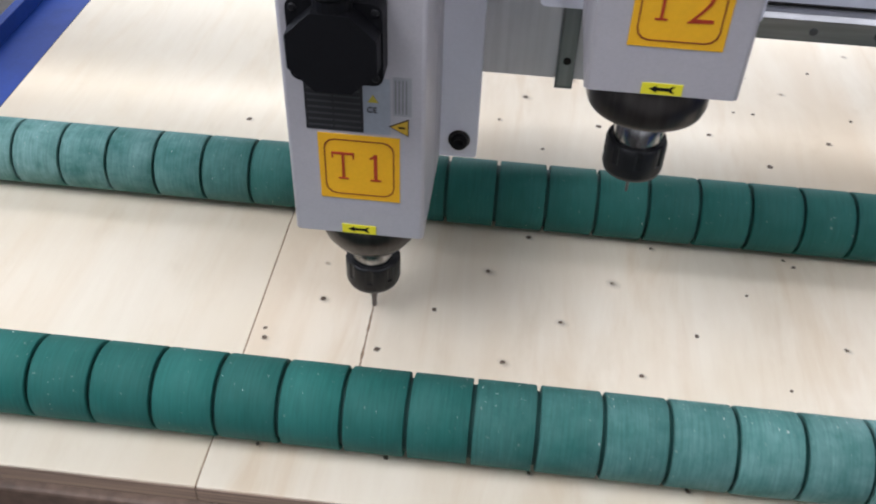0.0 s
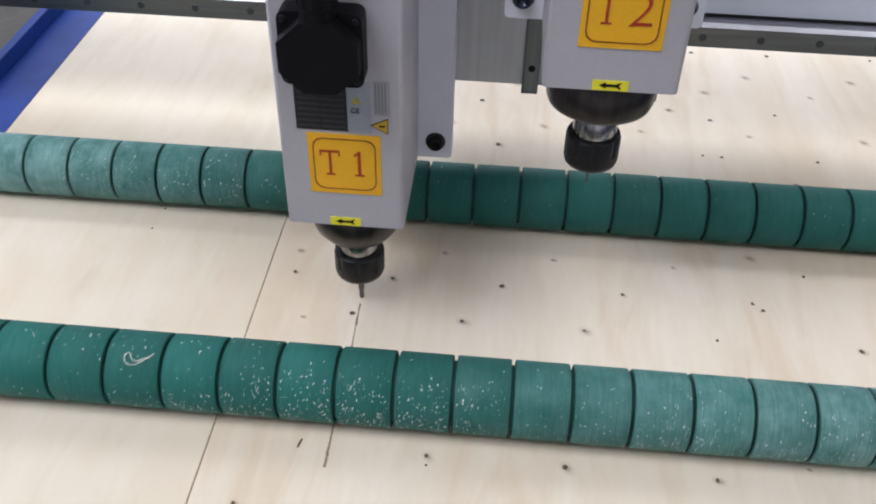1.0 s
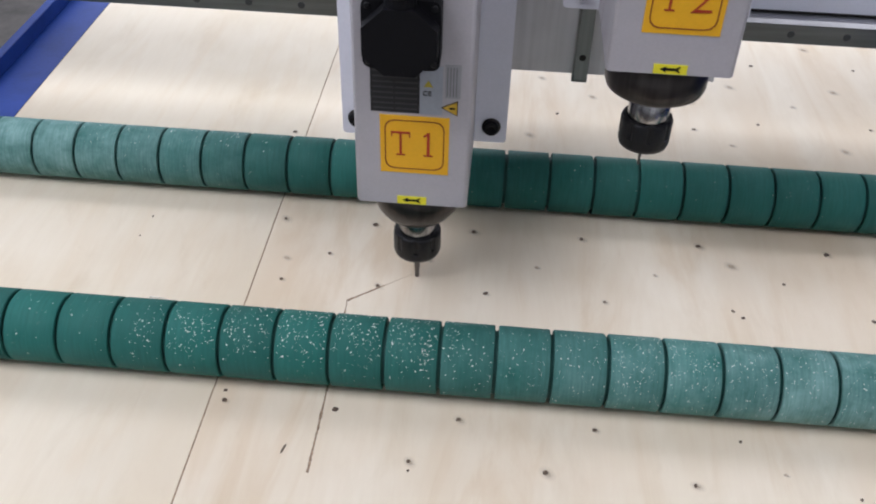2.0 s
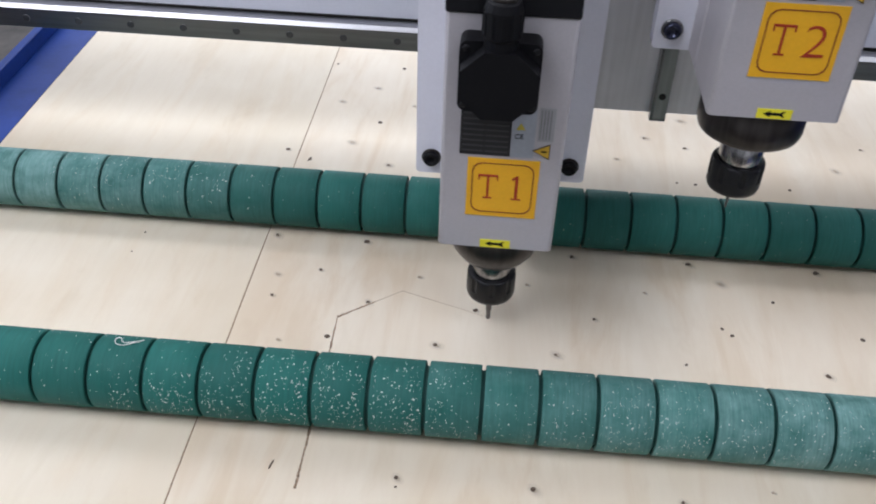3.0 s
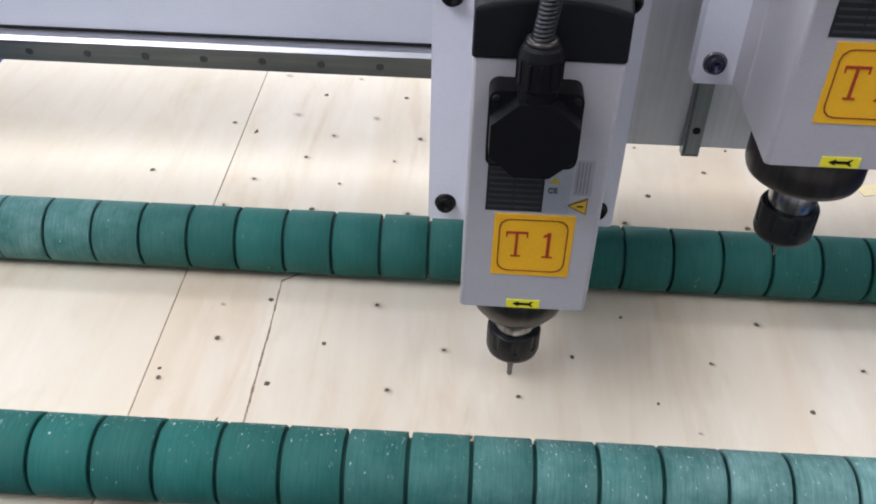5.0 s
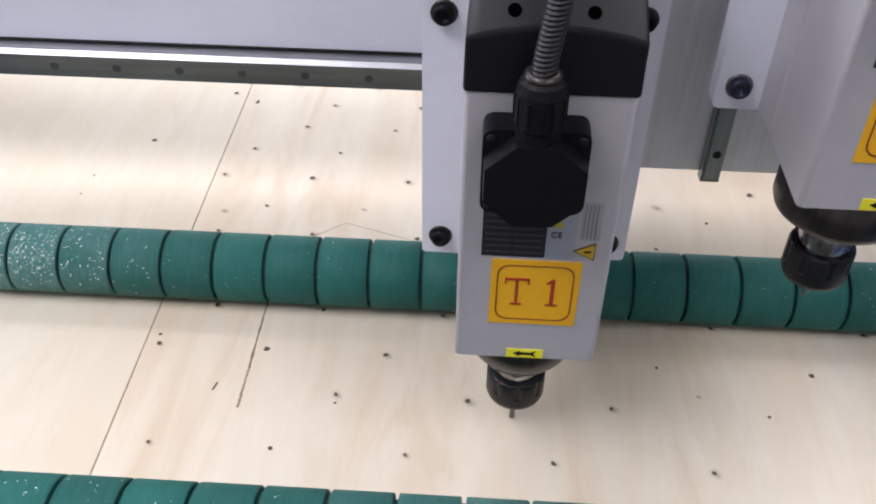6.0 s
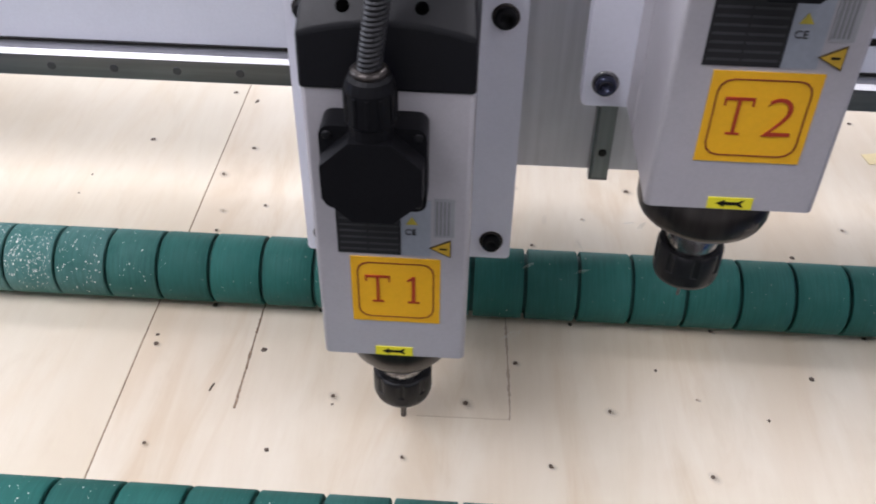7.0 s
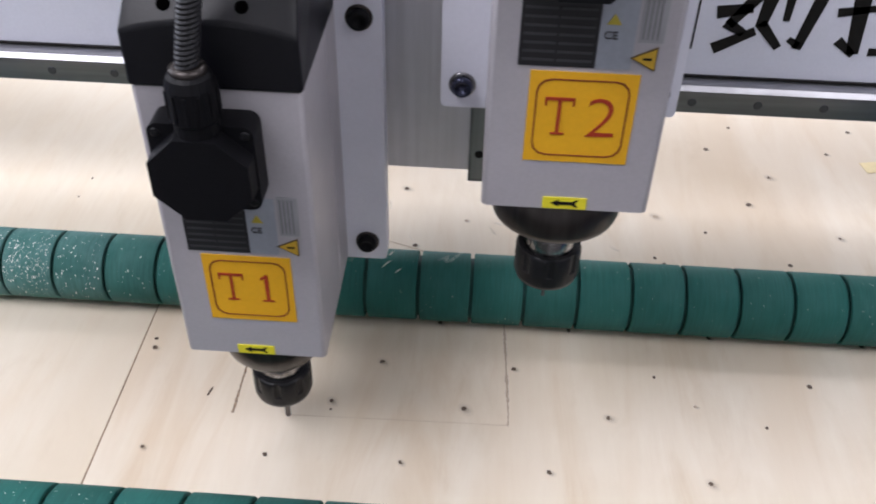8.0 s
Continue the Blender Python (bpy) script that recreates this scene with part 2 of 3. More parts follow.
# ---- mesh helpers ----
def box(bm, x0, x1, y0, y1, z0, z1, bevel=0.0, seg=2):
    r = bmesh.ops.create_cube(bm, size=1.0)
    for v in r["verts"]:
        v.co = Vector((x0 + (v.co.x + 0.5) * (x1 - x0), y0 + (v.co.y + 0.5) * (y1 - y0), z0 + (v.co.z + 0.5) * (z1 - z0)))
    if bevel:
        edges = list({e for v in r["verts"] for e in v.link_edges})
        bmesh.ops.bevel(bm, geom=edges, offset=bevel, segments=seg, affect="EDGES", profile=0.5)
    return bm


def lathe(bm, profile, n=40, m=None, closed=False):
    """Rings of (radius, height) about the z axis, under the pose m."""
    m = m or Matrix()
    rings = []
    for r, h in profile:
        rings.append([bm.verts.new(m @ Vector((max(r, 1e-5) * math.cos(2 * math.pi * k / n), max(r, 1e-5) * math.sin(2 * math.pi * k / n), h))) for k in range(n)])
    pairs = list(zip(rings, rings[1:])) + ([(rings[-1], rings[0])] if closed else [])
    for a, b in pairs:
        for k in range(n):
            bm.faces.new((a[k], a[(k + 1) % n], b[(k + 1) % n], b[k])).smooth = True
    if not closed:
        bm.faces.new(rings[0][::-1])
        bm.faces.new(rings[-1])
    return bm


def prism(bm, outline, y0, y1):
    """An outline in x and z drawn out from y0 (front) to y1 (back)."""
    a = [bm.verts.new((x, y0, z)) for x, z in outline]
    b = [bm.verts.new((x, y1, z)) for x, z in outline]
    n = len(outline)
    bm.faces.new(a)
    bm.faces.new(b[::-1])
    for k in range(n):
        bm.faces.new((a[k], b[k], b[(k + 1) % n], a[(k + 1) % n]))
    return bm


def rounded(x0, x1, z0, z1, r, n=5):
    pts = []
    for cx, cz, a0 in ((x1 - r, z0 + r, -90), (x1 - r, z1 - r, 0), (x0 + r, z1 - r, 90), (x0 + r, z0 + r, 180)):
        for k in range(n + 1):
            a = radians(a0 + 90 * k / n)
            pts.append((cx + r * math.cos(a), cz + r * math.sin(a)))
    return pts


def soften(bm, offset, seg=2, angle=30):
    edges = [e for e in bm.edges if len(e.link_faces) == 2 and e.calc_face_angle(0) > radians(angle)]
    bmesh.ops.bevel(bm, geom=edges, offset=offset, segments=seg, affect="EDGES", profile=0.5)
    return bm


def part(name, bm, material, parent=None, label="", m=None):
    bmesh.ops.recalc_face_normals(bm, faces=bm.faces)
    me = bpy.data.meshes.new(name)
    bm.to_mesh(me)
    bm.free()
    me.materials.append(material)
    ob = new(name, me)
    if m is not None:
        ob.matrix_basis = m
    if parent is not None:
        ob.parent = parent
    if label:
        ob["label"] = label
    return ob


def thing(name, label, category, group="", kind="", m=None):
    ob = tagged(new(name), label, category, group, kind)
    if m is not None:
        ob.matrix_basis = m
    return ob


def letters(text, size, x, y, z, depth=0.0004, thin=0.0, wide=1.0):
    """Built-in font as a mesh, standing in the x-z plane, facing -y, centred on x, z."""
    cu = bpy.data.curves.new("letters", "FONT")
    cu.body, cu.size, cu.extrude, cu.align_x, cu.align_y, cu.offset = text, size, depth, "CENTER", "CENTER", -thin
    ob = bpy.data.objects.new("letters", cu)
    scene.collection.objects.link(ob)
    me = bpy.data.meshes.new_from_object(ob.evaluated_get(bpy.context.evaluated_depsgraph_get()))
    bm = bmesh.new()
    bm.from_mesh(me)
    bpy.data.objects.remove(ob)
    bpy.data.curves.remove(cu)
    bpy.data.meshes.remove(me)
    bmesh.ops.transform(bm, matrix=pose(x, y, z, 90, 0, 0) @ Matrix.Diagonal((wide, 1, 1, 1)), verts=bm.verts)
    return bm


def bar(bm, x0, x1, section):
    """A straight bar along x with an outline in y and z."""
    a = [bm.verts.new((x0, y, z)) for y, z in section]
    b = [bm.verts.new((x1, y, z)) for y, z in section]
    n = len(section)
    bm.faces.new(a)
    bm.faces.new(b[::-1])
    for k in range(n):
        bm.faces.new((a[k], b[k], b[(k + 1) % n], a[(k + 1) % n]))
    return bm


B = bmesh.new

# ---- the hall: floor, unseen walls with added window openings, unseen ceiling ----
FLOOR_Z = -0.80
tagged(part("floor", box(B(), -5.2, 5.2, -4.2, 6.2, FLOOR_Z - 0.1, FLOOR_Z), FLOOR), "grey-brown concrete workshop floor", "floor", kind="structure")
tagged(part("ceiling", box(B(), -5.2, 5.2, -4.2, 6.2, 3.3, 3.4), WALL), "plain white workshop ceiling", "ceiling", kind="structure")
bm = B()
box(bm, -5.2, 5.2, 6.0, 6.2, FLOOR_Z, 0.9), box(bm, -5.2, 5.2, 6.0, 6.2, 2.6, 3.3)
box(bm, -5.2, -2.9, 6.0, 6.2, 0.9, 2.6), box(bm, 1.7, 5.2, 6.0, 6.2, 0.9, 2.6)
tagged(part("wall_north", bm, WALL), "unseen plain light wall with a wide opening added for light", "wall", kind="structure")
tagged(part("wall_south", box(B(), -5.2, 5.2, -4.2, -4.0, FLOOR_Z, 3.3), WALL), "plain light workshop wall", "wall", kind="structure")
tagged(part("wall_east", box(B(), 5.0, 5.2, -4.0, 6.0, FLOOR_Z, 3.3), WALL), "plain light workshop wall", "wall", kind="structure")
bm = B()
box(bm, -5.2, -5.0, -4.0, 6.0, FLOOR_Z, 0.8), box(bm, -5.2, -5.0, -4.0, 6.0, 2.4, 3.3)
box(bm, -5.2, -5.0, -4.0, -0.8, 0.8, 2.4), box(bm, -5.2, -5.0, 3.2, 6.0, 0.8, 2.4)
tagged(part("wall_west", bm, WALL), "unseen plain light wall with an opening added for light", "wall", kind="structure")
# glowing panels added out of view, over the bed
for lx, ly, watts in ADDED_LAMPS:
    lamp = thing("added_light_panel", "unseen white square light panel added to brighten the bed", "ceiling light", "hall lights", m=pose(lx, ly, 3.3))
    part("housing", box(B(), -1.0, 1.0, -0.9, 0.9, -0.12, 0.0, 0.01), PLATE, lamp)
    part("diffuser", box(B(), -0.96, 0.96, -0.86, 0.86, -0.14, -0.123, 0.004), PANEL_GLOW, lamp)

# ---- machine bed ----
bed = thing("machine_bed", "blue steel machine bed with black edge strips carrying plywood", "machine bed")
part("base_frame", box(B(), -0.579, 0.694, -0.235, 2.2, FLOOR_Z, -0.062, 0.006), RUST, bed, "brown primed steel base frame")
part("table", box(B(), -0.579, 0.694, -0.232, 2.2, -0.060, -0.0185, 0.003), RUST, bed)
for side, name in ((-1, "side_beam"), (1, "side_beam")):
    x = 0.0575 + side * 0.6225
    lo, hi = sorted((x + side * 0.016, x + side * 0.125))
    beam_part = part(name, box(B(), lo, hi, -0.6, 2.4, -0.30, -0.030, 0.004), BLUE, bed, "blue enamelled side beam")
    lo, hi = sorted((x + side * 0.098, x + side * 0.112))
    part("lip", box(B(), lo, hi, -0.6, 2.4, -0.0295, -0.004, 0.002), BLUE, beam_part)
    lo, hi = sorted((x + side * 0.003, x + side * 0.0145))
    part("edge_strip", box(B(), lo, hi, -0.235, 2.2, -0.0180, -0.012, 0.002), BED_BLACK, bed, "black edge strip")
for lx in (-0.52, 0.60):
    part("leg", box(B(), lx, lx + 0.1, -0.58, -0.48, FLOOR_Z, -0.30, 0.004), BLUE, bed)
part("front_rail", box(B(), -0.60, 0.715, -0.30, -0.238, -0.16, -0.045, 0.006), RUST, bed, "brown front rail of the bed")
for k in range(9):
    bx = -0.44 + 0.15 * k
    part("hex_bolt", lathe(B(), [(0.019, 0), (0.019, 0.003), (0.0135, 0.003), (0.0135, 0.013), (0.0115, 0.0145)], 6, pose(bx, -0.268, -0.045)), STEEL, bed, "bright steel hex bolt")

# ---- plywood sheets ----
SEAM = -0.1675
left_sheet = thing("plywood_sheet", "pale plain plywood sheet lying beside the drilled sheet", "plywood sheet", "plywood on the bed")
part("board", box(B(), -0.566, SEAM - 0.0005, -0.222, 2.1, -0.018, 0.0, 0.0006, 1), PLY_LEFT, left_sheet)
sheet = thing("plywood_sheet", "cream birch plywood sheet with rows of small dark holes", "plywood sheet", "plywood on the bed")
part("board", box(B(), SEAM + 0.0005, 0.681, -0.222, 2.1, -0.018, 0.0, 0.0006, 1), PLY_RIGHT, sheet)
for lo, hi, who in ((-0.566, SEAM - 0.0005, left_sheet), (SEAM + 0.0005, 0.681, sheet)):
    part("ply_edge", box(B(), lo, hi, -0.2235, -0.2222, -0.0175, -0.0012), PLY_EDGE_SHADED, who, "layered brown sheet edge with shade in its colour")


# brown strip added so that the gap between the sheets renders less black
part("seam_filler", box(B(), SEAM - 0.0006, SEAM + 0.0006, -0.2215, 2.1, -0.004, -0.0003), FILLER, sheet, "brown strip added to lighten the joint")


def column(u):
    return 0.1145 * u + 0.0050 * u * u


# a hole is a low flat-topped brown disc laid on the board
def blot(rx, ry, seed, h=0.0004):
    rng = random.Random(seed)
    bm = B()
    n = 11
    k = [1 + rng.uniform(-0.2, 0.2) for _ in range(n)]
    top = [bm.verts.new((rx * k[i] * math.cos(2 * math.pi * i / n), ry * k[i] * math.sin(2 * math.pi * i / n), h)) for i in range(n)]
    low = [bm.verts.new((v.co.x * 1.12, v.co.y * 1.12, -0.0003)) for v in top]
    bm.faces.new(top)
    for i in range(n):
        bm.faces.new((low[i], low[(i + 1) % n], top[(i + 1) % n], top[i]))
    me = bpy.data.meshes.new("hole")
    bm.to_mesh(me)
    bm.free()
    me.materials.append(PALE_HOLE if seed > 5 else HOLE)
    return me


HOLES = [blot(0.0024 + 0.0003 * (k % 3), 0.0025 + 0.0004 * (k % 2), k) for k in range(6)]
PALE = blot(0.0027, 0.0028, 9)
HOLE_ROWS = [
    (-0.175, 0.82), (-0.110, 0.235), (-0.0575, 0.58), (0.0, 0.0), (0.0605, 0.40), (0.118, 0.72), (0.1665, 0.16), (0.222, 0.56),
    (0.279, 0.80), (0.334, 0.34), (0.388, 0.60), (0.438, 0.06), (0.495, 0.37), (0.546, 0.76), (0.593, 0.20), (0.660, 0.50), (0.72, 0.1),
]
FAINT_ROWS = (0.438, 0.546, 0.593, 0.72)


def stain(seed):
    """A ragged thin patch of brown bloom round a hole, thin as a film."""
    rng = random.Random(seed)
    bm = B()
    n = 18
    k = [1 + rng.uniform(-0.15, 0.15) for _ in range(n)]
    rim = [bm.verts.new((0.009 * k[i] * math.cos(2 * math.pi * i / n), 0.009 * k[i] * math.sin(2 * math.pi * i / n), 0.00015)) for i in range(n)]
    mid = bm.verts.new((0, 0, 0.00015))
    for i in range(n):
        bm.faces.new((mid, rim[i], rim[(i + 1) % n]))
    me = bpy.data.meshes.new("stain")
    bm.to_mesh(me)
    bm.free()
    me.materials.append(STAIN)
    return me


STAINS = [stain(k) for k in range(4)]
rng = random.Random(4)


def drill(who, x, y, turn, sx, sy, mesh, bloom):
    hole = new("hole", mesh)
    hole.parent = who
    hole.matrix_basis = pose(x, y, 0, 0, 0, turn) @ Matrix.Diagonal((sx, sy, 1, 1))
    if bloom:
        ring = new("stain", rng.choice(STAINS))
        ring.parent = who
        ring.matrix_basis = pose(x + 0.0015, y - 0.001, 0, 0, 0, rng.uniform(-50, -20)) @ Matrix.Diagonal((bloom, bloom * 0.7, 1, 1))


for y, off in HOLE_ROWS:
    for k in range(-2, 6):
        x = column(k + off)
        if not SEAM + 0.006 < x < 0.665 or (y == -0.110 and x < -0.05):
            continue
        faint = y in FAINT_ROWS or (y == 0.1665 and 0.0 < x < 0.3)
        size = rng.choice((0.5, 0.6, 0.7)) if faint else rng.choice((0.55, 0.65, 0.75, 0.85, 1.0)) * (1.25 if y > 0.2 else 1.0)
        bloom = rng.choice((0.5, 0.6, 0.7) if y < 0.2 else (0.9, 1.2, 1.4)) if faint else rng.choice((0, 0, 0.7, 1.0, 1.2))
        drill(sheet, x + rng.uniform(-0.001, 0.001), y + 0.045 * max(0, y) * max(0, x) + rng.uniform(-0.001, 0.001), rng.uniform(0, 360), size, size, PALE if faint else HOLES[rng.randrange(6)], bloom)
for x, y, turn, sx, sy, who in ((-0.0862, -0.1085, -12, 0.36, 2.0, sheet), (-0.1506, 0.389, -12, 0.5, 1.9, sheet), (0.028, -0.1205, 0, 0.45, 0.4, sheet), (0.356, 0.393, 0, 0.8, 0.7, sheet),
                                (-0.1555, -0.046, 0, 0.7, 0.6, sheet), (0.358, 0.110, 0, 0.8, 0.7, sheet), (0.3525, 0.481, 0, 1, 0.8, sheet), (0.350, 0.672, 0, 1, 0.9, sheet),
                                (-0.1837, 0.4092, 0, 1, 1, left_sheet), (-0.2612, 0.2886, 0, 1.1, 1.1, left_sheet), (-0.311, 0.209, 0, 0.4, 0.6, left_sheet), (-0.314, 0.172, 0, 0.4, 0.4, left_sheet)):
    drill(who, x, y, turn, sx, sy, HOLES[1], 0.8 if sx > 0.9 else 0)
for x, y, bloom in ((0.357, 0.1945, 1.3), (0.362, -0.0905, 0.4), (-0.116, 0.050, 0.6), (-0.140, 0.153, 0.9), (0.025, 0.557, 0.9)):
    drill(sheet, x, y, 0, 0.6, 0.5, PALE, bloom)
tape = thing("tape_scrap", "small scrap of yellow tape stuck on the plywood", "tape")
part("strip", soften(prism(B(), rounded(-0.012, 0.016, 0, 0.0006, 0.0001, 1), -0.011, 0.011), 0.0001, 1), TAPE, tape)
tape.matrix_basis = pose(0.642, 0.319, 0.0001, 0, 0, 12)

# the outline that the cutter leaves behind: short pieces of kerf that come up as it passes
KERF_PIECES = []


def kerf_piece(a, b, width, seed, when):
    rng = random.Random(seed)
    d = Vector((b[0] - a[0], b[1] - a[1]))
    n = 5
    bm = B()
    sides = []
    for sgn in (1, -1):
        sides.append([(Vector((d.length * (k / n - 0.5), sgn * width * 0.5 * rng.uniform(0.45, 1.25)))) for k in range(n + 1)])
    top = [[bm.verts.new((p.x, p.y, 0.0)) for p in s] for s in sides]
    low = [[bm.verts.new((p.x, p.y, -0.0020)) for p in s] for s in sides]
    for k in range(n):
        bm.faces.new((top[0][k], top[0][k + 1], top[1][k + 1], top[1][k]))
        bm.faces.new((top[0][k], low[0][k], low[0][k + 1], top[0][k + 1]))
        bm.faces.new((top[1][k], top[1][k + 1], low[1][k + 1], low[1][k]))
    ob = part("kerf", bm, PALE_HOLE if when > 3.93 and width > 0.001 else KERF if width > 0.001 else PALE_CHIP, sheet)
    place = pose((a[0] + b[0]) / 2, (a[1] + b[1]) / 2, 0.0004, 0, 0, math.degrees(math.atan2(d.y, d.x)))
    ob.matrix_basis = place
    if when > 0:
        KERF_PIECES.append((ob, place, when))


def lay_kerf():
    seed = 0
    n = 11
    for k in range(n):
        y0, y1 = START[1] + (TIP[0][2] - START[1]) * k / n, START[1] + (TIP[0][2] - START[1]) * (k + 1) / n
        kerf_piece((-0.0597, y0), (-0.0597, y1 - 0.0004), 0.0026 if k % 4 < 2 else 0.0018, seed, 0)
        seed += 1
    for (t0, x0, y0), (t1, x1, y1) in zip(TIP, TIP[1:]):
        n = max(1, round(math.hypot(x1 - x0, y1 - y0) / 0.012))
        for k in range(n):
            a = (x0 + (x1 - x0) * k / n, y0 + (y1 - y0) * k / n)
            b = (x0 + (x1 - x0) * (k + 1) / n, y0 + (y1 - y0) * (k + 1) / n)
            mid = t0 + (t1 - t0) * (k + 0.5) / n
            if 1.93 < t1 <= 3.93:
                w = 0.0005
            elif 1.6 < mid < 1.93:
                w = 0.0009
            elif t0 >= 6.12:
                w = 0.0008 if mid < 6.35 else 0.0003
            else:
                w = (0.0024, 0.0013, 0.0019, 0.0011, 0.0021)[seed * 7 % 5] * (1.25 if t0 >= 3.93 else 1.0)
            kerf_piece(a, b, w, seed, mid)
            seed += 1


lay_kerf()

# ---- pressing rollers of green rubber rings ----
R_ROLL, PITCH = 0.0345, 0.0512


def ring_mesh(material):
    bm = B()
    h, e = PITCH / 2 - 0.0018, 0.0008
    turn = pose(0, 0, 0, 0, 90, 0)
    lathe(bm, [(0.0290, -h), (R_ROLL - e, -h), (R_ROLL, -h + e), (R_ROLL, h - e), (R_ROLL - e, h), (0.0290, h)], 48, turn, closed=True)
    bmesh.ops.recalc_face_normals(bm, faces=bm.faces)
    me = bpy.data.meshes.new("ring")
    bm.to_mesh(me)
    bm.free()
    me.materials.append(material)
    return me


RING_NEAR, RING_FAR = ring_mesh(RUBBER_NEAR), ring_mesh(RUBBER_FAR)


def flecks(seed, bands, size):
    """Flecks of sawdust on the rubber: bands of (x from, x to, angle, spread, number), angles about the roller from the top towards the front."""
    rng = random.Random(seed)
    bm = B()
    for x0, x1, mid, spread, number in bands:
        for _ in range(number):
            x, a = rng.uniform(x0, x1), radians(rng.gauss(mid, spread))
            if 0.5 - abs(((x + 0.0041) / PITCH) % 1.0 - 0.5) < 0.06:
                continue
            s = size * rng.choice((0.5, 0.7, 0.8, 1.0, 1.4)) * (0.85 if x > 0.06 else 1.0)
            out, along = Vector((0, -math.sin(a), math.cos(a))), Vector((1, 0, 0))
            round_ = out.cross(along)
            c = Vector((x, 0, 0)) + out * (R_ROLL - 0.0001)
            tw = rng.uniform(0, math.pi)
            u, v = along * math.cos(tw) + round_ * math.sin(tw), round_ * math.cos(tw) - along * math.sin(tw)
            k = rng.uniform(0.25, 0.65)
            base = [bm.verts.new(c + u * s * p + v * s * k * q) for p, q in ((-1, -0.7), (1, -1), (0.8, 1), (-0.9, 0.8))]
            top = bm.verts.new(c + out * s * 0.5)
            for i in range(4):
                bm.faces.new((base[i], base[(i + 1) % 4], top))
    return bm


def roller(mesh, label, seed, bands, size):
    ob = thing("press_roller", label, "roller", "rollers of the gantry")
    part("core", lathe(B(), [(0.0296, -0.60), (0.0296, 0.74)], 40, pose(0, 0, 0, 0, 90, 0)), GROOVE, ob, "dark green roller core")
    part("shaft", lathe(B(), [(0.010, -0.72), (0.010, 0.86)], 24, pose(0, 0, 0, 0, 90, 0)), STEEL, ob, "bright steel shaft")
    for k in range(-11, 15):
        ring = new("rubber_ring", mesh)
        ring.parent = ob
        ring.matrix_basis = pose(-0.0041 + PITCH * (k + 0.5), 0, 0, 47 * k, 0, 0)
    dust = tagged(part("sawdust", flecks(seed, bands, size), DUST, ob), "scattered pale sawdust flecks", kind="stuff")
    return ob


near_roller = roller(RING_NEAR, "green rubber pressing roller dusted with sawdust and a curled shaving", 5, [
    (-0.24, 0.05, 58, 22, 560), (-0.20, 0.06, 20, 26, 360), (-0.13, 0.09, -22, 20, 240), (0.03, 0.28, 50, 45, 520), (0.20, 0.60, 40, 50, 1100), (-0.35, 0.6, 120, 100, 55), (-0.34, -0.12, -72, 14, 60), (-0.35, -0.2, 30, 60, 60)], 0.00068)
far_roller = roller(RING_FAR, "green rubber pressing roller lightly dusted with sawdust", 9, [
    (-0.42, -0.262, -5, 32, 200), (-0.262, -0.21, 0, 32, 60), (-0.21, -0.15, 0, 30, 18), (-0.15, 0.0, -10, 40, 8), (-0.45, -0.2, 60, 60, 40), (0.08, 0.6, -30, 70, 40), (-0.3, 0.6, 0, 100, 24)], 0.00066)


# late sawdust on the far roller, raised from inside while the side of the outline is cut
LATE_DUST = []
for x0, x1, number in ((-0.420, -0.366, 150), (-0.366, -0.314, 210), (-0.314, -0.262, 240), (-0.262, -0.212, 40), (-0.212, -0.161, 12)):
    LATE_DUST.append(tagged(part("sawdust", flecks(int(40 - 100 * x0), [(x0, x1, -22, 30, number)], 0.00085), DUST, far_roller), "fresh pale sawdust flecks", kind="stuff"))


def shaving():
    """A thin curl of wood that clings to the near roller."""
    bm = B()
    way = [(0.021, -0.0060), (0.011, 0.0020), (0.004, 0.0050), (-0.002, 0.0035), (-0.004, -0.0010), (-0.002, -0.0045), (0.001, -0.0035), (0.003, 0.0005), (0.008, 0.0015), (0.014, -0.0015), (0.018, -0.0015)]
    pts = []
    for k in range(40):
        u = k / 39 * (len(way) - 1.001)
        i = int(u)
        p0, p1, p2, p3 = (Vector(way[max(0, min(len(way) - 1, j))]) for j in (i - 1, i, i + 1, i + 2))
        f = u - i
        q = 0.5 * (2 * p1 + (p2 - p0) * f + (2 * p0 - 5 * p1 + 4 * p2 - p3) * f * f + (3 * p1 - p0 - 3 * p2 + p3) * f ** 3)
        a = radians(-36) + q.y / R_ROLL
        r = R_ROLL + 0.0012 + 0.0014 * math.sin(math.pi * k / 39)
        pts.append(Vector((-0.237 + q.x, -r * math.sin(a), r * math.cos(a))))
    rings = []
    for k, p in enumerate(pts):
        d = (pts[min(k + 1, 39)] - pts[max(k - 1, 0)]).normalized()
        u = d.cross(Vector((0, -0.4, 0.9))).normalized()
        v = d.cross(u)
        rings.append([bm.verts.new(p + u * 0.00042 * math.cos(q) + v * 0.00042 * math.sin(q)) for q in (0, 1.57, 3.14, 4.71)])
    for a, b in zip(rings, rings[1:]):
        for k in range(4):
            bm.faces.new((a[k], a[(k + 1) % 4], b[(k + 1) % 4], b[k]))
    return bm


part("shaving", shaving(), DUST, near_roller, "curled pale wood shaving")

# ---- gantry: beam, guide rail, legs; its origin rides level with the cutter ----
gantry = thing("gantry", "white painted steel gantry beam with a dark guide rail", "gantry beam")
RAIL_Y, RAIL_Z = 0.300, 0.1555
part("beam", box(B(), -0.95, 1.07, RAIL_Y + 0.023, RAIL_Y + 0.105, RAIL_Z + 0.004, 0.345, 0.004), BEAM, gantry)
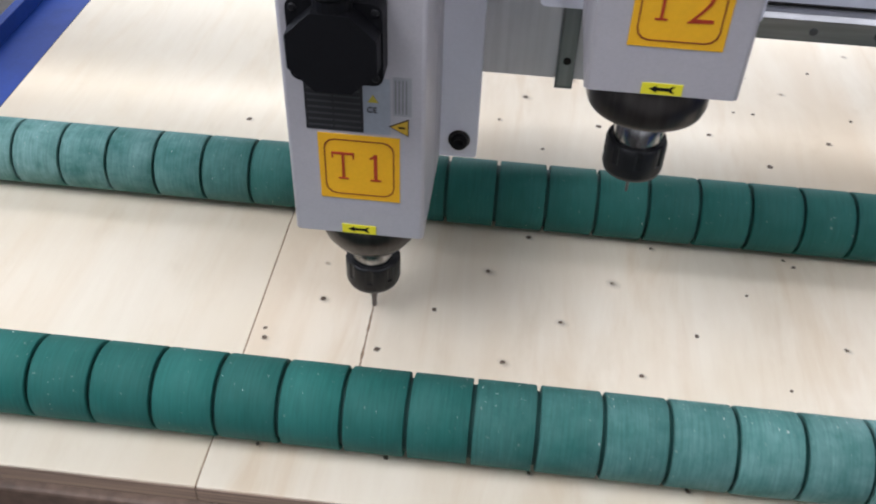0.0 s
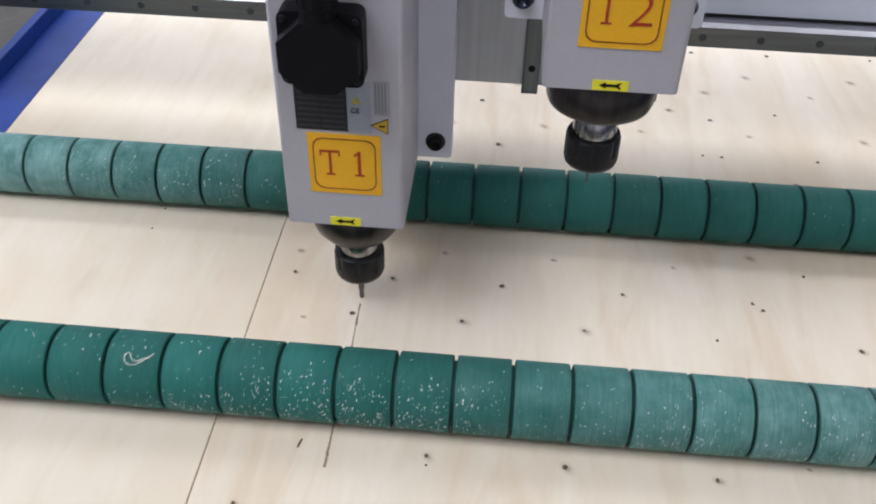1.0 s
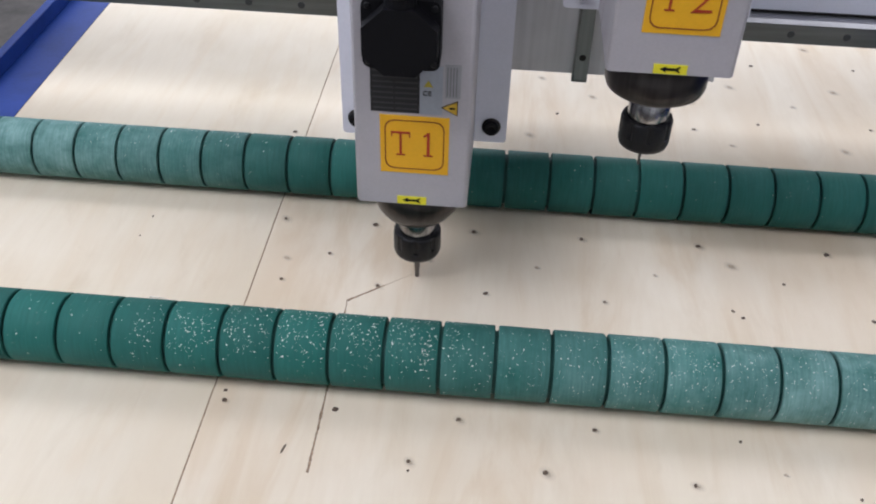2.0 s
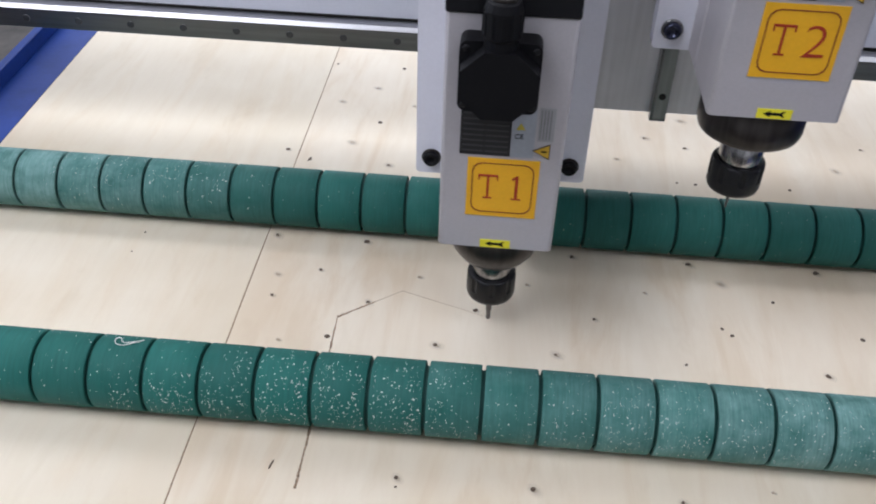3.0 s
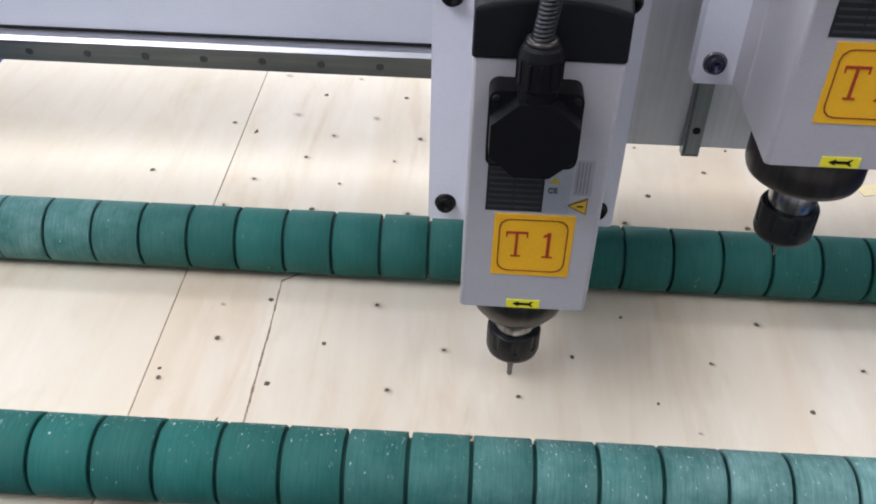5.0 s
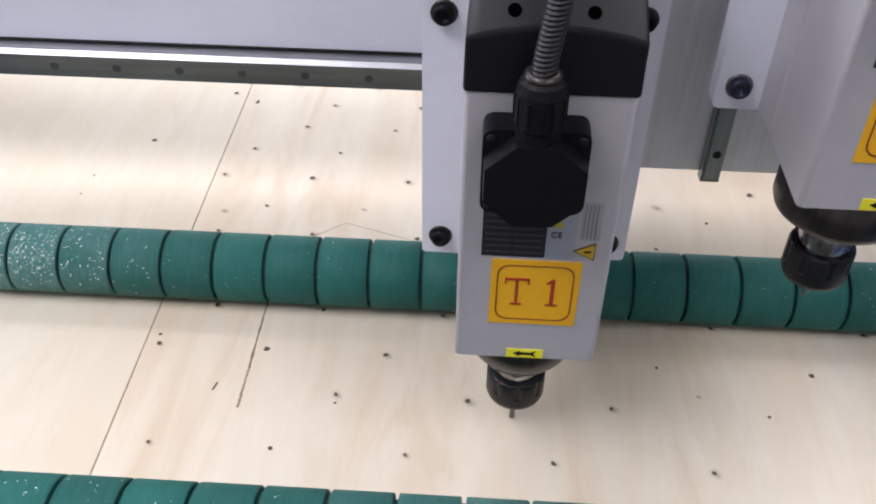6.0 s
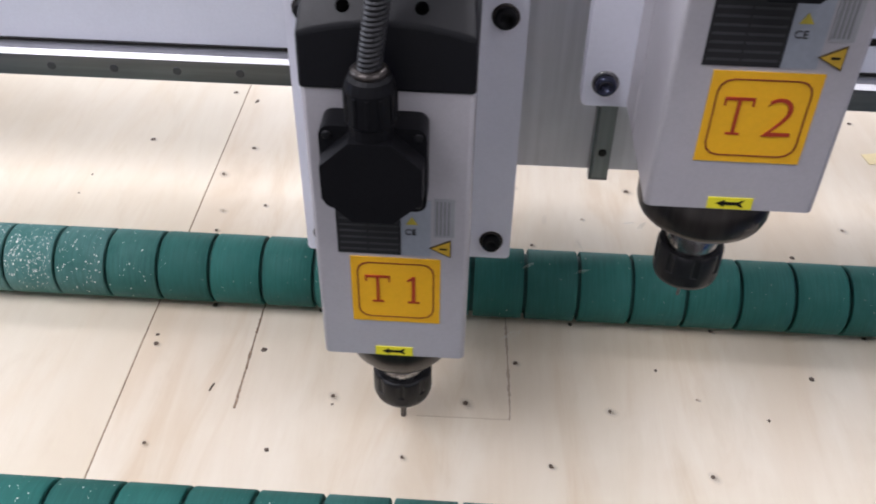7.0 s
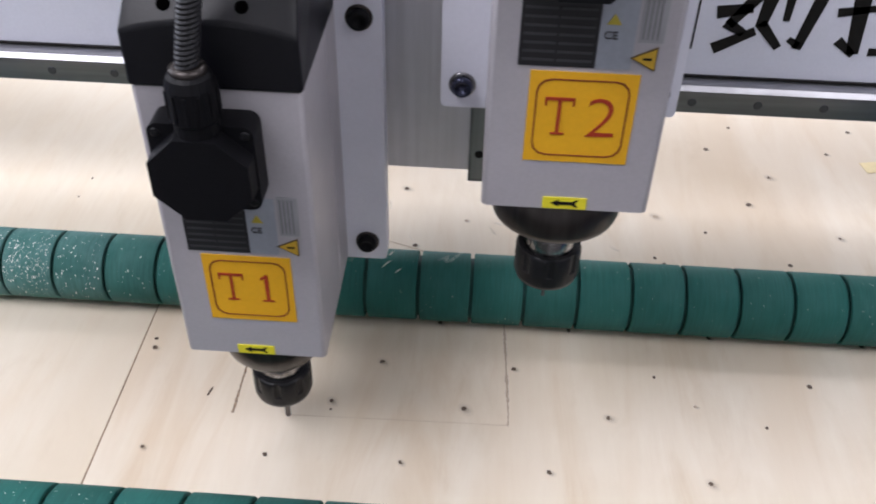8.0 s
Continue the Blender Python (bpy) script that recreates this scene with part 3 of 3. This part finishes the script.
rail = part("guide_rail", soften(prism(B(), [(-0.93, RAIL_Z), (1.05, RAIL_Z), (1.05, RAIL_Z + 0.0240), (-0.93, RAIL_Z + 0.0240)], RAIL_Y, RAIL_Y + 0.0225), 0.0015), RAIL, gantry, "dark steel guide rail with bolt holes")
# paler slanted cap added: the rail's top highlight, in shape and colour
part("rail_cap", bar(B(), -0.93, 1.05, [(RAIL_Y + 0.0006, RAIL_Z + 0.0242), (RAIL_Y + 0.0052, RAIL_Z + 0.0285), (RAIL_Y + 0.0110, RAIL_Z + 0.0295), (RAIL_Y + 0.0222, RAIL_Z + 0.0295), (RAIL_Y + 0.0222, RAIL_Z + 0.0242)]), RAIL_GLINT, gantry, "slanted rail cap, paled to carry the rail's highlight")
# thin dark strip between the rail's top and the beam
part("joint_line", box(B(), -0.93, 1.05, RAIL_Y + 0.0195, RAIL_Y + 0.0228, RAIL_Z + 0.0297, RAIL_Z + 0.0318), INK, gantry, "thin dark line above the rail")
for k in range(29):
    part("rail_bolt", lathe(B(), [(0.0045, 0), (0.0045, 0.0006), (0.0030, 0.0006)], 16, pose(-0.90 + 0.0665 * k, RAIL_Y, RAIL_Z + 0.0120, 90, 0, 0)), RAIL_BOLT, rail)
for x in (-0.95, 1.055):
    part("gantry_leg", box(B(), x - 0.02 if x < 0 else x, x if x < 0 else x + 0.02, -0.20, RAIL_Y + 0.24, -0.02, 0.52, 0.003), BLUE, gantry, "blue gantry side plate")

# ---- carriage plate with upright guide rails ----
carriage = thing("carriage_plate", "milled grey aluminium carriage plate with upright guide rails", "carriage plate")
part("saddle", box(B(), -0.060, 0.280, 0.1505, RAIL_Y - 0.004, 0.235, 0.50, 0.002), ALU, carriage)
part("back_plate", box(B(), -0.080, 0.300, 0.128, 0.150, 0.1895, 0.52, 0.0015), ALU, carriage)
for x in (-0.066, 0.052, 0.150, 0.268):
    up = part("upright_rail", soften(prism(B(), [(x, 0.1865), (x + 0.016, 0.1865), (x + 0.016, 0.50), (x, 0.50)], 0.1165, 0.1275), 0.0012), RAIL, carriage, "dark steel upright rail")
    # front face strip in a lighter steel than the rail's sides
    part("rail_face", soften(prism(B(), [(x + 0.0022, 0.1905), (x + 0.0148, 0.1905), (x + 0.0148, 0.50), (x + 0.0022, 0.50)], 0.1142, 0.1164), 0.0006), UPRIGHT, up, "lighter grey rail face")
    for k in range(5):
        part("rail_bolt", lathe(B(), [(0.0036, 0), (0.0036, 0.0006), (0.002, 0.0006)], 14, pose(x + 0.0085, 0.1142, 0.216 + 0.06 * k, 90, 0, 0)), INK, up)


# ---- spindle heads ----
def spindle_head(number, label, bit, reach):
    """The origin is the cutter's point; the square motor stands over it."""
    head = thing("spindle_head", label, "spindle", "spindle heads on the carriage")
    FY = -0.0590
    # bolted mounting plate
    plate = part("mounting_plate", soften(prism(B(), rounded(-0.0855, 0.0855, 0.141, 0.50, 0.004, 3), 0.060, 0.078), 0.0010), PLATE, head, "white mounting plate")
    for x in (-0.0700, 0.0695):
        for z in (0.160, 0.362, 0.470):
            bolt = part("socket_bolt", lathe(B(), [(0.0078, 0), (0.0080, 0.0055), (0.0070, 0.0072), (0.0042, 0.0072), (0.0040, 0.0040), (0.0005, 0.0040)], 24, pose(x, 0.060, z, 90, 0, 0)), BLACK if number == 1 else BLUED, plate, "black socket bolt" if number == 1 else "blued socket bolt")
            part("washer", lathe(B(), [(0.0098, 0), (0.0098, 0.0012), (0.0080, 0.0014)], 24, pose(x, 0.060, z, 90, 0, 0)), DARK_STEEL if number == 1 else SHAFT, plate)
    # motor body with broad chamfered corners
    r, out = 0.0034, []
    for k in range(7):
        a = radians(90 * k / 6)
        out.append((-0.0522 + r - r * math.cos(a), FY + r - r * math.sin(a)))
    out += [(-x, y) for x, y in out[::-1]] + [(0.0522, 0.0180), (0.0512, 0.0195), (0.0512, 0.0225), (0.0522, 0.0240), (0.0522, 0.0598), (-0.0522, 0.0598), (-0.0522, 0.0240), (-0.0512, 0.0225), (-0.0512, 0.0195), (-0.0522, 0.0180)]
    bm = B()
    lo = [bm.verts.new((x, y, 0.1425)) for x, y in out]
    hi = [bm.verts.new((x, y, 0.3700)) for x, y in out]
    bm.faces.new(lo[::-1]), bm.faces.new(hi)
    n = len(out)
    for k in range(n):
        bm.faces.new((lo[k], lo[(k + 1) % n], hi[(k + 1) % n], hi[k])).smooth = k < 13 and k != 6
    bmesh.ops.bevel(bm, geom=[e for e in bm.edges if abs(e.verts[0].co.z - e.verts[1].co.z) < 1e-6], offset=0.0007, segments=2, affect="EDGES", profile=0.5)
    part("motor_body", bm, SILVER, head, "silver-grey square motor body")
    # fan cover: upright lower face, slanting top
    bm = B()
    cols, n = [], 13
    for i in range(n):
        u = 2 * i / (n - 1) - 1
        x, top = 0.0528 * u, 0.0472 * u
        crest = 0.4140 - 0.0085 * u * u
        cols.append([bm.verts.new(p) for p in ((x, FY - 0.0016, 0.3702), (x * 0.995, FY - 0.0014, crest), (top, FY + 0.045, 0.4560), (top, 0.0596, 0.4560), (x, 0.0596, 0.3702))])
    bm.faces.new(cols[0]), bm.faces.new(cols[-1][::-1])
    for a, b in zip(cols, cols[1:]):
        for k in range(5):
            bm.faces.new((a[k], b[k], b[(k + 1) % 5], a[(k + 1) % 5])).smooth = k == 1
    bmesh.ops.recalc_face_normals(bm, faces=bm.faces)
    soften(bm, 0.0024, 3)
    cover = part("fan_cover", bm, COVER, head, "black plastic fan cover")
    # screw holes are raised discs with the recess's shade painted black
    for x in (-0.025, 0.020):
        part("screw_hole", lathe(B(), [(0.0040, 0), (0.0040, 0.0006), (0.0026, 0.0006)], 14, pose(x, FY + 0.0064, 0.4200, 43, 0, 0)), BORE_SHADE, cover)
    # terminal box
    tbox = part("terminal_box", soften(prism(B(), rounded(-0.0395, 0.0250, 0.2960, 0.3570, 0.007), FY - 0.020, FY - 0.0003), 0.0022), BLACK, head, "black plastic terminal box")
    for x, z in ((-0.0345, 0.351), (0.0200, 0.351), (-0.0345, 0.302), (0.0200, 0.302)):
        part("box_screw", lathe(B(), [(0.0028, 0), (0.0028, 0.0009), (0.0018, 0.0011)], 12, pose(x, FY - 0.020, z, 90, 0, 0)), NUT, tbox)
    ocx, ocz, orad = -0.0072, 0.3255, 0.0330
    octo = [(ocx + orad * math.cos(radians(22.5 + 45 * k)), ocz + orad * 0.94 * math.sin(radians(22.5 + 45 * k))) for k in range(8)]
    bm = B()
    f = [bm.verts.new((x, FY - 0.034, z)) for x, z in octo]
    g = [bm.verts.new((ocx + (x - ocx) * 1.02, FY - 0.0202, ocz + (z - ocz) * 1.02)) for x, z in octo]
    bm.faces.new(f), bm.faces.new(g[::-1])
    for k in range(8):
        bm.faces.new((f[k], g[k], g[(k + 1) % 8], f[(k + 1) % 8]))
    soften(bm, 0.0018)
    part("octagonal_lid", bm, BLACK, tbox, "black octagonal lid")
    # cable gland and corrugated conduit
    gx, gy = -0.0075, FY - 0.020
    gland = part("cable_gland", lathe(B(), [(0.0125, 0.346), (0.0135, 0.350), (0.0135, 0.362), (0.0150, 0.364), (0.0150, 0.385), (0.0132, 0.391), (0.0105, 0.393)], 20, pose(gx, gy, 0)), BLACK, head, "black cable gland")
    for p in gland.data.polygons:
        p.use_smooth = False
    for k in range(12):
        part("rib", box(B(), -0.0011, 0.0011, -0.0158, -0.0148, 0.3655, 0.3835, 0.0003, 1), BLACK, gland, m=pose(gx, gy, 0, 0, 0, 30 * k))
    part("gland_ring", lathe(B(), [(0.0098, 0.3915), (0.0110, 0.3935), (0.0110, 0.3955), (0.0085, 0.3970)], 28, pose(gx, gy, 0)), DARK_STEEL, gland, "bright metal ring")
    bm = B()
    rings, n = [], 280
    for k in range(n + 1):
        u = k / n
        p = Vector((gx + 0.026 * u + 0.02 * u * u, gy + 0.03 * u, 0.3970 + 0.20 * u))
        r = 0.0070 + 0.0005 * (1 if k % 4 < 2 else -1)
        rings.append([bm.verts.new(p + Vector((r * math.cos(2 * math.pi * q / 20), r * math.sin(2 * math.pi * q / 20), 0.001 * math.cos(2 * math.pi * q / 20)))) for q in range(20)])
    for a, b in zip(rings, rings[1:]):
        for q in range(20):
            bm.faces.new((a[q], a[(q + 1) % 20], b[(q + 1) % 20], b[q])).smooth = True
    bm.faces.new(rings[0][::-1]), bm.faces.new(rings[-1])
    part("conduit", bm, CONDUIT, gland, "corrugated grey metal conduit")
    # rating plate, foil strip and warning labels
    rating = part("rating_plate", box(B(), -0.0365, 0.0065, FY - 0.0006, FY - 0.0001, 0.2430, 0.2900), LABEL_DARK, head, "black rating plate with unreadable lines")
    for r in range(8):
        for x0, x1 in ((-0.0345, -0.0165), (-0.0150, 0.0045)):
            part("print_line", box(B(), x0, x1, FY - 0.0009, FY - 0.0006, 0.2462 + 0.0052 * r, 0.2478 + 0.0052 * r), LABEL_LINE, rating)
    foil = part("foil_label", box(B(), 0.0067, 0.0265, FY - 0.0006, FY - 0.0001, 0.2430, 0.2900), FOIL, head, "pale blue-grey foil label")
    part("mark_text", letters("CE", 0.0065, 0.0130, FY - 0.0009, 0.2635), LABEL_LINE, foil)
    part("warning_triangle", prism(B(), [(0.0100, 0.2700), (0.0180, 0.2700), (0.0140, 0.2765)], FY - 0.0010, FY - 0.0006), MUSTARD, foil, "small yellow warning triangle")
    tri = part("warning_sticker", prism(B(), [(0.0252, 0.2505), (0.0402, 0.2425), (0.0402, 0.2580)], FY - 0.0009, FY - 0.0004), AMBER_EDGE, head, "orange-yellow warning triangle")
    part("warning_face", prism(B(), [(0.0272, 0.2505), (0.0394, 0.2440), (0.0394, 0.2566)], FY - 0.0013, FY - 0.0009), AMBER, tri)
    part("warning_mark", prism(B(), [(0.0325, 0.2498), (0.0375, 0.2498), (0.0375, 0.2512), (0.0325, 0.2512)], FY - 0.0016, FY - 0.0013), INK, tri)
    small = part("text_label", box(B(), 0.0285, 0.0420, FY - 0.0006, FY - 0.0001, 0.2600, 0.2920), SMALL_LABEL, head, "grey label with unreadable columns")
    for k in range(4):
        part("print_line", box(B(), 0.0300 + 0.0026 * k, 0.0310 + 0.0026 * k, FY - 0.0009, FY - 0.0006, 0.2620, 0.2900), GREY_PRINT, small)
    # number sticker
    x0, x1, z0, z1 = -0.0288, 0.0334, 0.1790, 0.2400
    stick = part("number_sticker", soften(prism(B(), [(x0, z0), (x1, z0), (x1, z1), (x0, z1)], FY - 0.0007, FY - 0.0001), 0.0002, 1), YELLOW, head, "orange-yellow sticker with red T%d" % number)
    frame_out = rounded(x0 + 0.0042, x1 - 0.0042, z0 + 0.0045, z1 - 0.0045, 0.0085, 3)
    sides = len(frame_out)
    cx, cz = (x0 + x1) / 2, (z0 + z1) / 2
    bm = B()
    inner = [(cx + (x - cx) * 0.965, cz + (z - cz) * 0.965) for x, z in frame_out]
    a = [bm.verts.new((x, FY - 0.0011, z)) for x, z in frame_out]
    b = [bm.verts.new((x, FY - 0.0011, z)) for x, z in inner]
    a2 = [bm.verts.new((x, FY - 0.0006, z)) for x, z in frame_out]
    b2 = [bm.verts.new((x, FY - 0.0006, z)) for x, z in inner]
    for k in range(sides):
        j = (k + 1) % sides
        bm.faces.new((a[k], a[j], b[j], b[k])), bm.faces.new((a[k], a2[k], a2[j], a[j])), bm.faces.new((b[k], b[j], b2[j], b2[k]))
    part("border", bm, MAROON, stick, "dark red border line")
    # the letter and the digit, with the serifs of the print
    def foot(bm, x, half):
        low = min(v.co.z for v in bm.verts)
        box(bm, x - half, x + half, FY - 0.0013, FY - 0.0005, low - 0.0002, low + 0.0011)

    t_bm = letters("T", 0.0385, cx - 0.0125, FY - 0.0009, cz, thin=0.0007, wide=0.84)
    lowest, highest = min(v.co.z for v in t_bm.verts), max(v.co.z for v in t_bm.verts)
    left, right = min(v.co.x for v in t_bm.verts), max(v.co.x for v in t_bm.verts)
    foot(t_bm, (left + right) / 2, 0.0040)
    for bx in (left, right - 0.0011):
        box(t_bm, bx, bx + 0.0011, FY - 0.0013, FY - 0.0005, highest - 0.0056, highest - 0.0002)
    part("letter", t_bm, RED, stick, "red capital T")
    d_bm = letters(str(number), 0.0385, cx + 0.0125, FY - 0.0009, cz, thin=0.0007, wide=1.08)
    if number == 1:
        stem = max(v.co.x for v in d_bm.verts) - 0.0012
        foot(d_bm, stem, 0.0042)
        peak = max(v.co.z for v in d_bm.verts)
        prism(d_bm, [(stem - 0.0044, peak - 0.0048), (stem - 0.0006, peak - 0.0030), (stem - 0.0006, peak - 0.0002), (stem - 0.0046, peak - 0.0034)], FY - 0.0013, FY - 0.0005)
    part("digit", d_bm, RED, stick, "red digit %d" % number)
    # arrow label
    arrow = part("arrow_label", box(B(), -0.0138, 0.0138, FY - 0.0007, FY - 0.0001, 0.1432, 0.1518), LEMON, head, "lemon-yellow label with a black arrow")
    zc = 0.1476
    part("arrow", prism(B(), [(-0.0088, zc), (-0.0035, zc - 0.0027), (-0.0035, zc - 0.0012), (0.0045, zc - 0.0012), (0.0070, zc - 0.0027), (0.0086, zc - 0.0027), (0.0064, zc), (0.0086, zc + 0.0027),
                              (0.0070, zc + 0.0027), (0.0045, zc + 0.0012), (-0.0035, zc + 0.0012), (-0.0035, zc + 0.0027)], FY - 0.0010, FY - 0.0006), INK, arrow)
    # nose flange, shaft, collet nut, cutter
    if number == 1:
        bowl = [(0.0448, 0.1423), (0.0448, 0.1180), (0.0415, 0.1060), (0.0350, 0.0965), (0.0270, 0.0920), (0.0195, 0.0915)]
    else:
        bowl = [(0.0455, 0.1423), (0.0455, 0.1080), (0.0438, 0.1030), (0.0370, 0.0985), (0.0200, 0.0970)]
    part("nose_flange", lathe(B(), bowl, 56, pose(0, -0.002, 0)), DARK_STEEL, head, "blackened steel nose flange")
    part("spindle_shaft", lathe(B(), [(0.0175, 0.1040), (0.0185, 0.0900), (0.0192, 0.0890), (0.0192, 0.0705), (0.0180, 0.0640)], 40, pose(0, -0.002, 0)), SHAFT, head, "bright steel spindle shaft")
    nut_bm, rings, n = B(), [], 72
    big = 0.0250 if number == 1 else 0.0240
    for rad, h in ((0.0185, 0.0690), (0.0228, 0.0690), (0.97 * big, 0.0680), (big, 0.0660), (big, 0.0520), (big, 0.0515), (big, 0.0440), (0.95 * big, 0.0400), (0.0190, 0.0380), (0.0100, 0.0370), (0.0050, 0.0390)):
        ring = []
        for k in range(n):
            slot = k % 9 in (0, 1) and h > 0.0517 and rad > 0.02
            q = min(rad, big - 0.0013) if slot else rad
            ring.append(nut_bm.verts.new((q * math.cos(2 * math.pi * k / n), q * math.sin(2 * math.pi * k / n) - 0.001, h)))
        rings.append(ring)
    for i, (a, b) in enumerate(zip(rings, rings[1:])):
        for k in range(n):
            nut_bm.faces.new((a[k], a[(k + 1) % n], b[(k + 1) % n], b[k])).smooth = k % 9 in (3, 4, 5, 6) or i > 5
    nut_bm.faces.new(rings[0]), nut_bm.faces.new(rings[-1])
    part("collet_nut", nut_bm, NUT, head, "black slotted collet nut")
    part("cutter", lathe(B(), [(bit, 0.0372), (bit, 0.0372 - 0.63 * reach), (bit * 0.85, 0.0372 - 0.66 * reach), (bit * 0.72, 0.0372 - 0.87 * reach), (bit * 0.85, 0.0372 - 0.92 * reach), (bit * 0.6, 0.0372 - reach)], 16), CUTTER, head, "slender steel router bit")
    return head


BLUED = painted("blued_steel", (0.05, 0.055, 0.09), 0.25, 0.8, grain=300, spread=0.2)
CONDUIT = painted("conduit_grey", (0.024, 0.024, 0.027), 0.42, 0.45, grain=300, spread=0.1)
AMBER_EDGE = painted("label_amber_edge", (0.10, 0.065, 0.02), 0.45)
AMBER = painted("label_amber", (0.58, 0.36, 0.03), 0.45)
MUSTARD = painted("label_mustard", (0.42, 0.34, 0.04), 0.45)
GREY_PRINT = painted("print_grey", (0.20, 0.20, 0.21), 0.45)
SMALL_LABEL = painted("label_grey", (0.34, 0.34, 0.36), 0.45)
head_one = spindle_head(1, "silver-grey spindle motor marked T1 with its cutter on the sheet", 0.0031, 0.0382)
head_two = spindle_head(2, "silver-grey spindle motor marked T2 raised above the sheet", 0.0015, 0.0240)

# the big black writing on the beam, of which only the feet show: bars and strokes
bm = B()
STROKES = (
    (0.354, 0.290, 0.355, 0.216, 0.0055),
    (0.374, 0.256, 0.408, 0.262, 0.0135),
    (0.414, 0.280, 0.388, 0.243, 0.0135),
    (0.385, 0.246, 0.404, 0.235, 0.0120),
    (0.377, 0.217, 0.415, 0.238, 0.0125),
    (0.424, 0.280, 0.419, 0.243, 0.0150),
    (0.418, 0.247, 0.441, 0.221, 0.0115),
    (0.442, 0.285, 0.442, 0.250, 0.0095),
    (0.474, 0.292, 0.459, 0.221, 0.0140),
    (0.461, 0.224, 0.449, 0.231, 0.0085),
    (0.508, 0.285, 0.515, 0.218, 0.0170),
    (0.489, 0.261, 0.524, 0.267, 0.0095),
    (0.530, 0.221, 0.556, 0.222, 0.0085),
    (0.497, 0.232, 0.516, 0.217, 0.0100),
)
for x0, z0, x1, z1, w in STROKES:
    d = Vector((x1 - x0, z1 - z0)).normalized()
    nrm = Vector((-d.y, d.x)) * w * 0.5
    a, b = Vector((x0, z0)), Vector((x1, z1))
    prism(bm, [tuple(a + nrm), tuple(a - nrm), tuple(b - nrm * 0.7), tuple(b + nrm * 0.7)], RAIL_Y + 0.0222, RAIL_Y + 0.0235)
part("lettering", bm, INK, gantry, "black brush-like strokes painted on the beam")


# chips that the cutter throws up behind it, each cut from its own spot on the line
CHIPS = []


def chip_mesh(length, bend):
    bm = B()
    rows = []
    for k in range(6):
        u = k / 5 - 0.5
        w = 0.0006 * (1 - 1.2 * abs(u))
        z = bend * (0.25 - u * u)
        rows.append([bm.verts.new((length * u, s * w, z + h)) for s, h in ((-1, 0), (1, 0), (1, 0.0005), (-1, 0.0005))])
    for a, b in zip(rows, rows[1:]):
        for k in range(4):
            bm.faces.new((a[k], a[(k + 1) % 4], b[(k + 1) % 4], b[k]))
    bm.faces.new(rows[0][::-1]), bm.faces.new(rows[-1])
    bmesh.ops.recalc_face_normals(bm, faces=bm.faces)
    return bm


def throw_chips():
    rng = random.Random(21)
    for k in range(90):
        when = 6.25 + 1.66 * k / 90 + rng.uniform(0, 0.03)
        chip = tagged(part("wood_chip", chip_mesh(rng.uniform(0.0050, 0.0110), rng.uniform(0.0005, 0.003)), DUST), "pale wood chip thrown up by the cutter", "wood chip", "chips from the cut")
        CHIPS.append((chip, when, rng.uniform(0.28, 0.46), rng.uniform(0.02, 0.36), rng.uniform(0.178, 0.222), rng.uniform(0.075, 0.16), rng.uniform(0, 180), rng.uniform(-35, 35)))


throw_chips()


# ---- what moves: gantry, rollers, carriage, heads and the cut that follows the cutter ----
def motions():
    times = [k / 10 for k in range(81)]
    walk(gantry, [(t, pose(0, tip(t)[1], 0)) for t in times])
    walk(carriage, [(t, pose(tip(t)[0], tip(t)[1], 0)) for t in times])
    walk(head_one, [(t, pose(tip(t)[0], tip(t)[1], 0)) for t in times])
    walk(head_two, [(t, pose(tip(t)[0] + 0.2135, tip(t)[1] - 0.004, 0.1555)) for t in times])
    base = tip(2.5)[1]
    for ob, dy in ((near_roller, -0.1525), (far_roller, 0.1460)):
        walk(ob, [(t, pose(0, tip(t)[1] + dy, R_ROLL, -math.degrees((tip(t)[1] - base) / R_ROLL), 0, 0)) for t in times])
    # late flecks start sunk in the rubber and rise to its surface
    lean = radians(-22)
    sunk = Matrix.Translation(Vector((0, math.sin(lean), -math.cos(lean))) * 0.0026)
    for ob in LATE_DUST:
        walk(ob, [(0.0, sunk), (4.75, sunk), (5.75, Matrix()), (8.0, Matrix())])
    for ob, place, when in KERF_PIECES:
        low = Matrix.Translation((0, 0, -0.0030)) @ place
        rows = [(0.0, low)]
        t0, t1 = round(max(0.04, when - 0.02), 3), round(when + 0.10, 3)
        rows += [(t0, low), (min(t1, 7.97), place), (8.0, place)]
        walk(ob, rows)

    for chip, when, lasts, dx, dy, height, yaw, spin in CHIPS:
        x, y = tip(when)
        steps = 6
        rows = [(0.0, pose(x, y, -0.0065, 0, 0, yaw))]
        for k in range(steps + 1):
            u = k / steps
            t = when + lasts * u
            if t > 7.99:
                break
            rows.append((t, pose(x + dx * u, y + dy * u, -0.0065 * (1 - u) + 0.0003 * u + 4 * height * u * (1 - u), spin * k, spin * 0.6 * k, yaw + spin * k)))
        u = min(1.0, (8.0 - when) / lasts)
        k = steps * u
        rows.append((8.0, pose(x + dx * u, y + dy * u, -0.0065 * (1 - u) + 0.0003 * u + 4 * height * u * (1 - u), spin * k, spin * 0.6 * k, yaw + spin * k)))
        walk(chip, rows)


motions()
